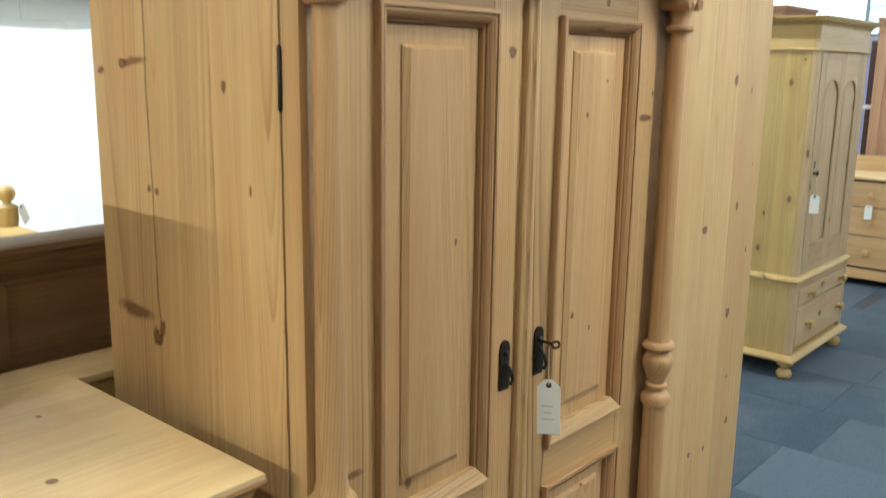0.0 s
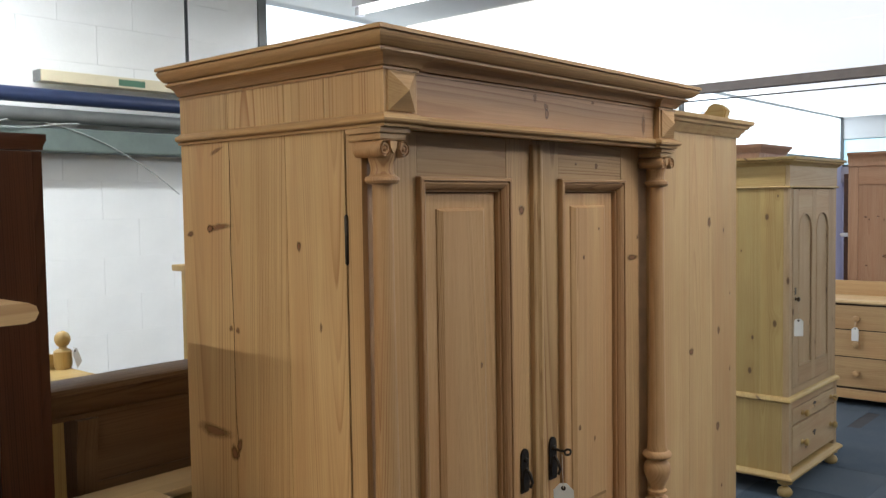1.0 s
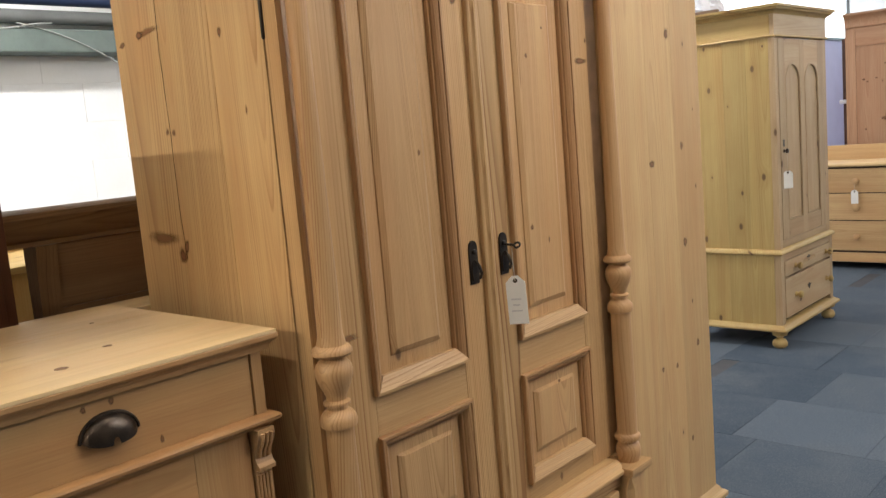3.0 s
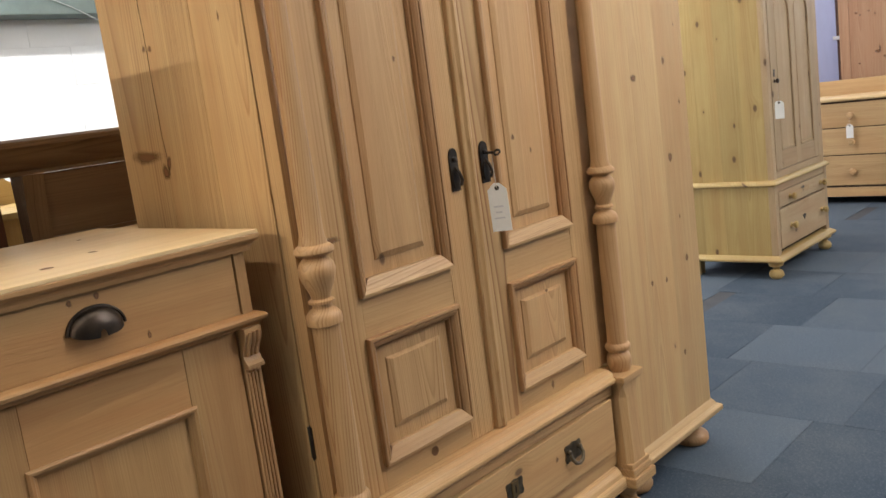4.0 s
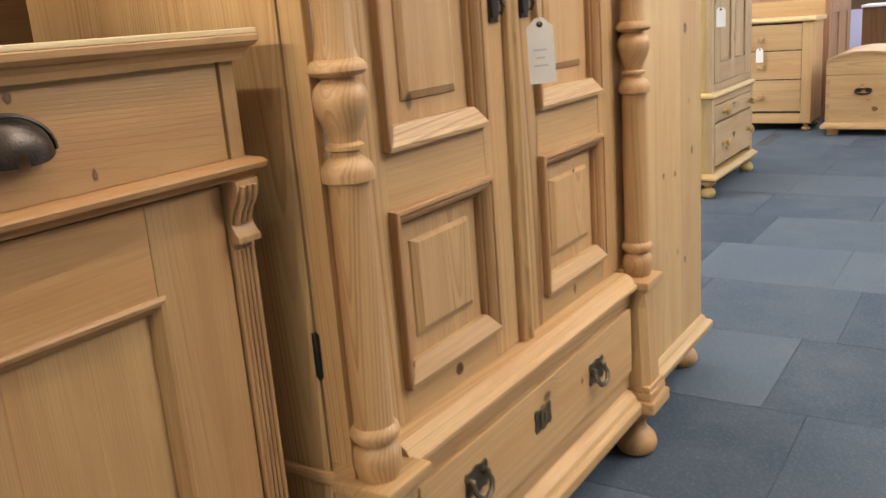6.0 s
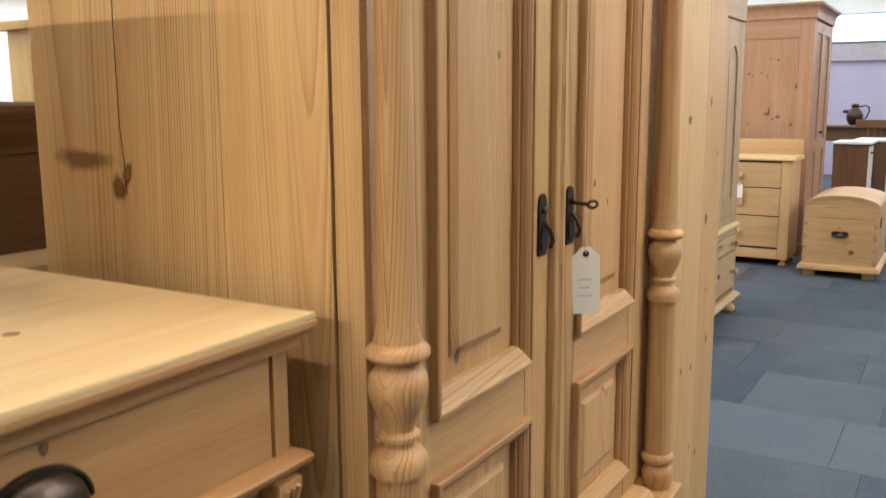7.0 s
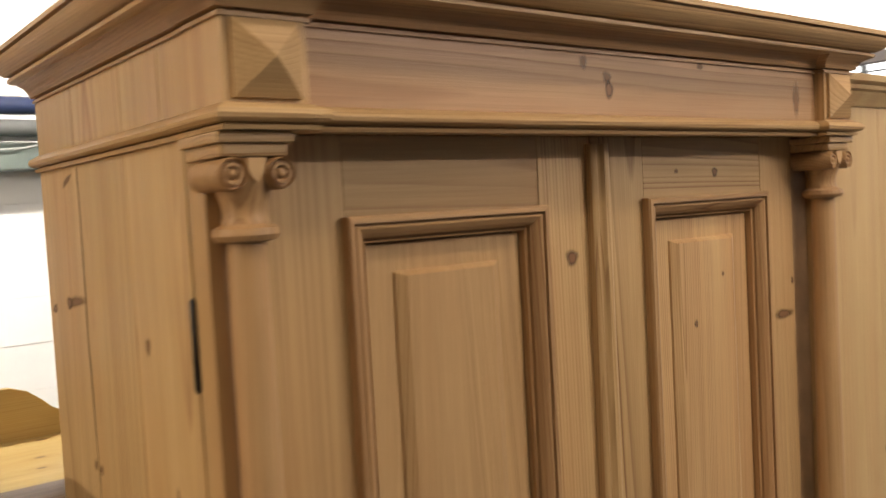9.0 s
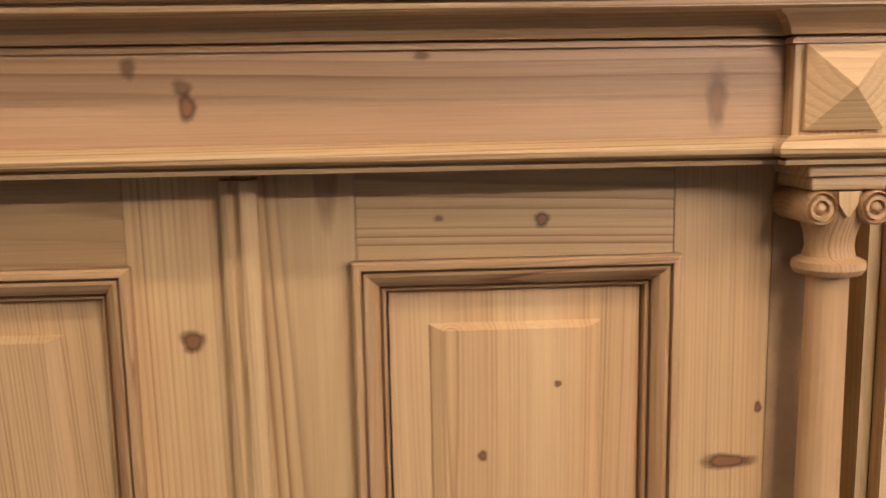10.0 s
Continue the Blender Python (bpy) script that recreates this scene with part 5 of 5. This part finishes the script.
# ---- chest of drawers ----
def chest_of_drawers(x, y, rz, w, d, h, mats, label, rows, tagz=None):
    """Front at local x = 0, width along local y."""
    c = thing("chest_of_drawers", x, y, 0, rz, label, "chest of drawers")
    board("side_panel", mats["z"], c, -d, -0.02, 0.0, 0.02, 0.06, h - 0.03, 0.002)
    board("side_panel", mats["z"], c, -d, -0.02, w - 0.02, w, 0.06, h - 0.03, 0.002)
    board("back_panel", mats["z"], c, -d, -d + 0.01, 0.02, w - 0.02, 0.06, h - 0.03, 0)
    board("front_post", mats["z"], c, -0.0195, 0.0, 0.0, 0.075, 0.06, h - 0.03, 0.002)
    board("front_post", mats["z"], c, -0.0195, 0.0, w - 0.075, w, 0.06, h - 0.03, 0.002)
    # Near-black sheet as the shade between the drawer fronts.
    board("inner_frame", gap_shade, c, -0.03, -0.012, 0.076, w - 0.076, 0.13, h - 0.032, 0)
    board("base_rail", mats["y"], c, -0.02, 0.004, 0.076, w - 0.076, 0.06, 0.135, 0.004)
    out = [(-d - 0.01, h - 0.03), (0.016, h - 0.03), (0.024, h - 0.024), (0.026, h - 0.012), (0.020, h - 0.002), (0.010, h), (-d - 0.01, h)]
    part("top", slab(bmesh.new(), out, -0.02, w + 0.02, "y"), scrubbed, c, "scrubbed pale top", True)
    z = h - 0.045
    for frac in rows:
        hh = (h - 0.045 - 0.145) * frac
        dd = thing("drawer", 0, 0, 0)
        dd.parent = c
        board("drawer_front", mats["y"], dd, -0.02, -0.003, 0.078, w - 0.078, z - hh + 0.008, z, 0.003)
        for yy in (0.34 * w, 0.66 * w):
            knob(dd, -0.003, yy, z - hh / 2, 0.026, mats["x"], label="turned pine knob")
        z -= hh
    for fx, fy in ((-0.05, 0.04), (-0.05, w - 0.04), (-d + 0.05, 0.04), (-d + 0.05, w - 0.04)):
        bun_foot(c, fx, fy, 0.062, 0.034, mats["z"])
    return c


ch = chest_of_drawers(-1.685, 6.40, -90, 1.10, 0.42, 0.862, pale, "pale pine chest of drawers with turned knobs", (0.30, 0.33, 0.37))
board("back_board", pale["y"], ch, -0.43, -0.412, -0.01, 1.11, 0.862, 0.985, 0.003)
price_tag(-0.96, 6.345, 0.70, -92, 0.055, 0.11, 0.05, 0.0, "white card tag hanging from a drawer knob", False)

# ---- rosy wardrobe at the aisle's bend ----
w4 = thing("rosy_wardrobe", -0.575, 7.02, 0, 0, "tall rosy pine wardrobe with a framed side panel", "wardrobe")
D4, L4 = 0.64, 1.05
board("side_stile", rosy["z"], w4, -0.105, -0.022, 0, 0.03, 0.10, 1.955, 0.002)
board("side_stile", rosy["z"], w4, -D4, -D4 + 0.08, 0, 0.03, 0.10, 1.955, 0.002)
board("side_rail", rosy["x"], w4, -D4 + 0.081, -0.106, 0.0008, 0.03, 1.80, 1.955, 0.002)
board("side_rail", rosy["x"], w4, -D4 + 0.081, -0.106, 0.0008, 0.03, 0.80, 0.905, 0.002)
board("side_rail", rosy["x"], w4, -D4 + 0.081, -0.106, 0.0008, 0.03, 0.10, 0.22, 0.002)
for z0, z1 in ((0.215, 0.805), (0.90, 1.805)):
    for k in range(2):
        m = (-D4 + 0.079 + -0.104) / 2
        a, b = (-D4 + 0.079, m - 0.0006) if k == 0 else (m, -0.104)
        board("side_panel", knotty["z"], w4, a, b, 0.010, 0.024, z0, z1, 0.0006)
board("back_panel", rosy["z"], w4, -D4, -D4 + 0.01, 0.031, L4 - 0.031, 0.10, 1.95, 0)
board("side_panel", rosy["z"], w4, -D4, -0.022, L4 - 0.03, L4, 0.10, 1.955, 0)
for y0, y1 in ((0.0, 0.085), (L4 - 0.085, L4)):
    board("front_post", rosy["z"], w4, -0.0215, 0.0, y0, y1, 0.10, 1.955, 0.002)
for y0, y1 in ((0.088, L4 / 2 - 0.001), (L4 / 2 + 0.001, L4 - 0.088)):
    d = thing("door", 0, 0, 0)
    d.parent = w4
    board("stile", rosy["z"], d, -0.021, 0.002, y0, y0 + 0.08, 0.20, 1.94, 0.002)
    board("stile", rosy["z"], d, -0.021, 0.002, y1 - 0.08, y1, 0.20, 1.94, 0.002)
    for z0, z1 in ((0.20, 0.30), (0.86, 0.96), (1.85, 1.94)):
        board("rail", rosy["y"], d, -0.021, 0.0014, y0 + 0.0805, y1 - 0.0805, z0, z1, 0.002)
    for z0, z1 in ((0.295, 0.865), (0.955, 1.855)):
        board("panel", rosy["z"], d, -0.020, -0.011, y0 + 0.079, y1 - 0.079, z0, z1, 0)
knob(w4, 0.002, L4 / 2 + 0.04, 1.02, 0.014, bronze, label="small bronze knob")
board("plinth", rosy["y"], w4, -D4, 0.012, -0.008, L4 + 0.008, 0.0, 0.099, 0.004)
board("plinth_rail", rosy["y"], w4, -0.0215, 0.0, 0.086, L4 - 0.086, 0.10, 0.196, 0.002)
part("cornice", sweep(bmesh.new(), [(-D4, 0.0), (0.0, 0.0), (0.0, L4), (-D4, L4)], [(-0.05, 1.955), (0.010, 1.955), (0.014, 1.962), (0.012, 1.970), (0.016, 2.02), (0.030, 2.045), (0.052, 2.060), (0.056, 2.078), (-0.05, 2.078)]), rosy["y"], w4, "", True)
board("top_board", rosy["y"], w4, -D4 + 0.03, -0.03, 0.03, L4 - 0.03, 2.05, 2.06, 0)
for u, v, ru, rv in ((-0.50, 1.52, 0.010, 0.008), (-0.47, 1.50, 0.007, 0.006), (-0.40, 1.525, 0.009, 0.006), (-0.27, 1.63, 0.010, 0.008), (-0.33, 1.64, 0.006, 0.006), (-0.34, 1.185, 0.020, 0.012), (-0.25, 1.16, 0.016, 0.012), (-0.29, 1.14, 0.010, 0.008), (-0.25, 0.96, 0.010, 0.008), (-0.49, 1.10, 0.008, 0.006)):
    flat_knot(w4, "y", 0.010, u, v, ru, rv, knot_wood)

# ---- domed trunk ----
tk = thing("domed_trunk", -0.44, 6.17, 0, 0, "pale pine trunk with a domed lid and iron handle", "trunk")
TW, TD = 0.50, 0.78
for k in range(2):
    board("end_plank", pale["x"], tk, 0.0, TW, 0.0, 0.022, 0.085 + 0.178 * k, 0.2625 + 0.178 * k, 0.0012)
    board("end_plank", pale["x"], tk, 0.0, TW, TD - 0.022, TD, 0.085 + 0.178 * k, 0.2625 + 0.178 * k, 0.0012)
    for x0 in (0.0005, TW - 0.0225):
        board("side_plank", pale["y"], tk, x0, x0 + 0.022, 0.0225, TD - 0.0225, 0.085 + 0.178 * k, 0.2625 + 0.178 * k, 0.0012)
lid = thing("lid", 0, 0, 0)
lid.parent = tk
for yy in (0.0, TD - 0.022):
    out = [(0.0, 0.444), (TW, 0.444), (TW, 0.530)] + [(TW / 2 + TW / 2 * math.cos(a), 0.530 + 0.072 * math.sin(a)) for a in (math.pi * i / 14 for i in range(1, 14))] + [(0.0, 0.530)]
    part("lid_end", slab(bmesh.new(), out, yy, yy + 0.022, "y"), pale["x"], lid)
bm = bmesh.new()
arc = [(TW / 2 + (TW / 2 + 0.004) * math.cos(a), 0.533 + 0.077 * math.sin(a)) for a in (math.pi * i / 18 for i in range(19))]
inner = [(TW / 2 + (TW / 2 - 0.012) * math.cos(a), 0.527 + 0.067 * math.sin(a)) for a in (math.pi * i / 18 for i in range(18, -1, -1))]
slab(bm, arc + inner, -0.012, TD + 0.012, "y")
part("lid_top", bm, pale["y"], lid, "", True)
for x0 in (0.0, TW - 0.02):
    board("lid_side", pale["y"], lid, x0, x0 + 0.02, 0.0225, TD - 0.0225, 0.444, 0.533, 0.001)
for k in range(4):
    for x0 in (0.0, TW - 0.028):
        board("dovetail", knotty["y"], tk, x0 - 0.0008, x0 + 0.0265, -0.0012, 0.01, 0.110 + 0.088 * k, 0.142 + 0.088 * k, 0.002)
part("base_moulding", sweep(bmesh.new(), [(0, 0), (0, TD), (TW, TD), (TW, 0)][::-1], [(-0.02, 0.05), (0.028, 0.05), (0.030, 0.056), (0.030, 0.072), (0.022, 0.084), (0.004, 0.094), (-0.02, 0.094)], True), pale["x"], tk, "", True)
for x, y in ((0.05, 0.05), (TW - 0.05, 0.05), (0.05, TD - 0.05), (TW - 0.05, TD - 0.05)):
    board("foot", pale["z"], tk, x - 0.038, x + 0.038, y - 0.038, y + 0.038, 0.0, 0.052, 0.006)
bm = bmesh.new()
pts = [(0.20, -0.006, 0.335), (0.203, -0.014, 0.318), (0.215, -0.018, 0.308), (0.252, -0.019, 0.305), (0.289, -0.018, 0.308), (0.301, -0.014, 0.318), (0.304, -0.006, 0.335)]
rod(bm, pts, 0.007, 8)
rod(bm, [(0.2, -0.006, 0.335), (0.225, -0.010, 0.343), (0.252, -0.008, 0.338), (0.279, -0.010, 0.343), (0.304, -0.006, 0.335)], 0.006, 8)
hull(bm, 0.205, 0.237, -0.005, 0.001, 0.318, 0.345, 0.001)
hull(bm, 0.267, 0.299, -0.005, 0.001, 0.318, 0.345, 0.001)
part("handle", bm, iron, tk, "black iron handle", True)
bm = bmesh.new()
hull(bm, TW, TW + 0.006, TD * 0.2, TD * 0.2 + 0.05, 0.37, 0.443, 0.001)
part("hasp", bm, iron, tk)
flat_knot(tk, "y", 0.0, 0.333, 0.195, 0.018, 0.015, knot_wood)

# ---- pieces at the far end ----
def cabinet(x, y, rz, w, d, h, body, topmat, label, doors=2, knob_mat=None, front=None):
    front = front or body
    c = thing("cabinet", x, y, 0, rz, label, "cabinet")
    board("side_panel", body["z"], c, -d, 0.0, 0.0, 0.02, 0.06, h - 0.025, 0.002)
    board("side_panel", body["z"], c, -d, 0.0, w - 0.02, w, 0.06, h - 0.025, 0.002)
    board("back_panel", body["z"], c, -d, -d + 0.01, 0.02, w - 0.02, 0.06, h - 0.025, 0)
    board("top", topmat, c, -d - 0.01, 0.03, -0.03, w + 0.03, h - 0.025, h, 0.005)
    board("plinth", body["y"], c, -d + 0.02, -0.02, 0.01, w - 0.01, 0.0, 0.06, 0.003)
    ww = (w - 0.05) / doors
    for k in range(doors):
        y0 = 0.025 + k * ww
        dz = h - 0.06
        drw = thing("drawer", 0, 0, 0)
        drw.parent = c
        board("drawer_front", front["y"], drw, -0.018, 0.002, y0 + 0.004, y0 + ww - 0.004, dz - 0.13, dz, 0.003)
        knob(drw, 0.002, y0 + ww / 2, dz - 0.065, 0.020, knob_mat or white_gloss, label="round knob")
        dd = thing("door", 0, 0, 0)
        dd.parent = c
        for a, b in ((y0 + 0.004, y0 + 0.07), (y0 + ww - 0.07, y0 + ww - 0.004)):
            board("stile", front["z"], dd, -0.018, 0.002, a, b, 0.09, dz - 0.14, 0.002)
        for z0, z1 in ((0.09, 0.17), (dz - 0.22, dz - 0.14)):
            board("rail", front["y"], dd, -0.018, 0.0014, y0 + 0.0705, y0 + ww - 0.0705, z0, z1, 0.002)
        board("panel", front["z"], dd, -0.017, -0.008, y0 + 0.068, y0 + ww - 0.068, 0.165, dz - 0.215, 0)
        knob(dd, 0.002, y0 + (ww - 0.035 if k == 0 else 0.035), dz - 0.36, 0.018, knob_mat or white_gloss, label="round knob")
    return c


white_wood = {a: white_gloss for a in "xyz"}
cab = cabinet(-0.33, 9.45, 0, 0.55, 0.34, 0.86, brown, white_gloss, "dark brown cabinet with a white top and white drawers", 1, bronze, white_wood)
cabinet(-0.20, 10.15, 0, 0.60, 0.34, 0.86, brown, white_gloss, "dark brown cabinet with a white top and white front", 1, bronze, white_wood)
cabinet(0.05, 13.2, -90, 0.9, 0.45, 0.80, pale, pale["y"], "pale pine cabinet with panelled doors", 2, bronze)
cabinet(-0.75, 12.9, -90, 0.55, 0.40, 0.62, pale, pale["y"], "small pale pine cabinet at the far end", 1, bronze)

tb = thing("table", -0.95, 12.0, 0, 0, "long dark wooden table with pine edge", "table")
board("tabletop", umber["x"], tb, -1.6, 1.3, -0.1, 0.5, 0.94, 0.97, 0.004)
board("apron", umber["x"], tb, -1.5, 1.2, 0.0, 0.03, 0.76, 0.939, 0.003)
for x in (-1.45, 0.0, 1.15):
    for y in (0.0, 0.40):
        part("leg", lathe(bmesh.new(), [(0.03, 0.0), (0.035, 0.05), (0.025, 0.3), (0.04, 0.6), (0.04, 0.76)], x, y + 0.03, 12), umber["z"], tb, "", True)
jug = thing("copper_jug", -0.76, 12.1, 0.97, 0, "old brown copper jug with a loop handle", "jug")
part("body", lathe(bmesh.new(), [(0.07, 0.0), (0.10, 0.02), (0.135, 0.10), (0.14, 0.17), (0.12, 0.24), (0.075, 0.29), (0.06, 0.315), (0.075, 0.345), (0.08, 0.35)], 0, 0, 20), bronze, jug, "", True)
part("lid", lathe(bmesh.new(), [(0.075, 0.35), (0.06, 0.37), (0.02, 0.385)], 0, 0, 16), bronze, jug, "", True)
part("handle", rod(bmesh.new(), [(0.07, 0, 0.32), (0.16, 0, 0.35), (0.22, 0, 0.32), (0.23, 0, 0.24), (0.19, 0, 0.14), (0.13, 0, 0.09)], 0.014, 8), bronze, jug, "", True)
part("spout", lathe(bmesh.new(), [(0.025, -0.2), (0.04, -0.08)], 0, 0.24, 10, "x"), bronze, jug, "", True)
jug.scale = (0.74, 0.74, 0.74)


def spindle_chair(x, y, rz):
    c = thing("spindle_chair", x, y, 0, rz, "old brown wooden chair with a spindle back", "chair", "chairs at the far end")
    board("seat", brown["y"], c, -0.22, 0.22, -0.22, 0.22, 0.45, 0.485, 0.01)
    for sx in (-0.18, 0.18):
        for sy in (-0.18, 0.18):
            part("leg", lathe(bmesh.new(), [(0.016, 0.0), (0.022, 0.2), (0.018, 0.45)], sx, sy, 10), brown["z"], c, "", True)
    for k in range(6):
        part("spindle", lathe(bmesh.new(), [(0.012, 0.485), (0.016, 0.72), (0.011, 0.96)], -0.19, -0.18 + 0.072 * k, 8), brown["z"], c, "", True)
    board("top_rail", brown["y"], c, -0.21, -0.17, -0.25, 0.25, 0.955, 1.06, 0.008)
    return c


spindle_chair(-0.40, 11.4, 90)
spindle_chair(0.42, 11.5, 90)
bx = thing("green_chest", 0.25, 12.2, 0.97, 0, "dark green wooden box on the table", "box")
board("body", painted("dark_green_paint", (0.025, 0.06, 0.045), 0.5), bx, -0.28, 0.3, -0.1, 0.15, 0.0, 0.10, 0.005)
board("lid", painted("brown_black_paint", (0.04, 0.03, 0.03), 0.5), bx, -0.3, 0.32, -0.11, 0.16, 0.101, 0.13, 0.005)

# wardrobe and shelf clutter behind the yellow wardrobe
w5 = thing("back_wardrobe", -2.0, 7.02, 0, 0, "rosy pine wardrobe standing behind the yellow one", "wardrobe")
board("body", rosy["z"], w5, -0.9, 0.0, 0.0, 0.7, 0.0, 2.12, 0.003)
part("cornice", sweep(bmesh.new(), [(-0.9, 0.0), (0.0, 0.0), (0.0, 0.7), (-0.9, 0.7)], [(-0.05, 2.12), (0.006, 2.12), (0.012, 2.14), (0.030, 2.16), (0.045, 2.18), (0.045, 2.20), (-0.05, 2.20)]), rosy["y"], w5, "", True)
board("door", rosy["z"], w5, 0.0, 0.012, 0.06, 0.64, 0.15, 1.98, 0.003)

mirror_frame = thing("dressing_mirror", -1.42, 7.62, 1.36, -90, "dark framed dressing mirror with a white ledge", "mirror")
glass_m, gnt, gb = shader("mirror_glass")
gb.inputs["Metallic"].default_value, gb.inputs["Roughness"].default_value = 1.0, 0.03
gb.inputs["Base Color"].default_value = (0.8, 0.82, 0.86, 1)
board("glass", glass_m, mirror_frame, 0.0, 0.01, 0.045, 0.455, 0.06, 0.50, 0)
for a in ((0.0, 0.5, 0.0, 0.06), (0.0, 0.5, 0.50, 0.55), (0.0, 0.045, 0.06, 0.50), (0.455, 0.5, 0.06, 0.50)):
    board("frame", redwood["y"], mirror_frame, -0.01, 0.03, *a, 0.003)
board("ledge", white_gloss, mirror_frame, -0.02, 0.07, -0.02, 0.52, -0.035, -0.002, 0.004, "white painted ledge")
for y0 in (0.0, 0.46):
    board("post", redwood["z"], mirror_frame, -0.02, 0.02, y0, y0 + 0.04, -1.36, -0.036, 0.004)

# white bag and a dark plank on top of the back wardrobe
sheet = thing("plastic_bag", -2.62, 7.38, 2.20, 0, "crumpled white plastic bag on top of a wardrobe", "bag")
bm = bmesh.new()
bmesh.ops.create_icosphere(bm, subdivisions=4, radius=1.0)
for v in bm.verts:
    c = v.co.copy()
    k = 1 + 0.16 * math.sin(5 * c.x + 3 * c.z) + 0.13 * math.sin(7 * c.y + 4 * c.x) + 0.07 * math.sin(17 * c.z + 9 * c.y)
    v.co = Vector((0.16 * c.x * k, 0.20 * c.y * k, max(0.0, 0.16 + 0.20 * c.z * k)))
part("bag", bm, painted("white_plastic", (0.80, 0.81, 0.84), 0.3, vary=0.05), sheet, "", True)
plank = thing("plank", -2.46, 7.06, 2.20, 0, "dark plank lying on top of a wardrobe", "plank")
board("board", umber["x"], plank, -0.23, 0.10, 0.0, 0.05, 0.0, 0.10, 0.003)

pelmet = part("wall_band", hull(bmesh.new(), -4.2, 7.0, 15.93, 15.998, 1.96, 2.245, 0.004), painted("grey_mauve_paint", (0.42, 0.38, 0.42), 0.7))
tagged(pelmet, "grey-mauve band under the high window", "wall", kind="structure")

# ---- carpet tiles ----
tile_mesh = bpy.data.meshes.new("carpet_tile")
bm = hull(bmesh.new(), -0.2693, 0.2693, -0.2693, 0.2693, -0.004, 0.0, 0)
bmesh.ops.bevel(bm, geom=[e for e in bm.edges if all(v.co.z > -0.001 for v in e.verts)], offset=0.0015, segments=1, affect="EDGES")
for v in bm.verts:
    v.co *= U
bm.to_mesh(tile_mesh)
bm.free()
tile_mesh.materials.append(carpet)
tiles = random.Random(4)
for iy in range(-3, 27):
    jog = (0.108, -0.01, 0.09, -0.02, 0.10, -0.03, 0.02)[iy % 7]
    for ix in range(-2, 8):
        ob = new("carpet_tile", tile_mesh)
        ob.parent = floor
        ob.location = ((0.25 + 0.27 + 0.54 * ix + jog) * U, (0.846 + 0.27 + 0.54 * iy) * U, tiles.uniform(-0.0012, 0.0) * U)
        ob.rotation_euler = (0, 0, radians(90 * tiles.randrange(4) + tiles.uniform(-0.15, 0.15)))
bm = bmesh.new()
for iy in range(-12, 28):
    for ix in range(-8, 13) if iy < -3 or iy > 26 else list(range(-8, -2)) + list(range(8, 13)):
        hull(bm, 0.25 + 0.54 * ix + 0.001, 0.79 + 0.54 * ix - 0.001, 0.846 + 0.54 * iy + 0.001, 1.386 + 0.54 * iy - 0.001, -0.004, -0.001, 0)
rest = part("carpet_tiles", bm, carpet, floor)
tagged(rest, kind="stuff")
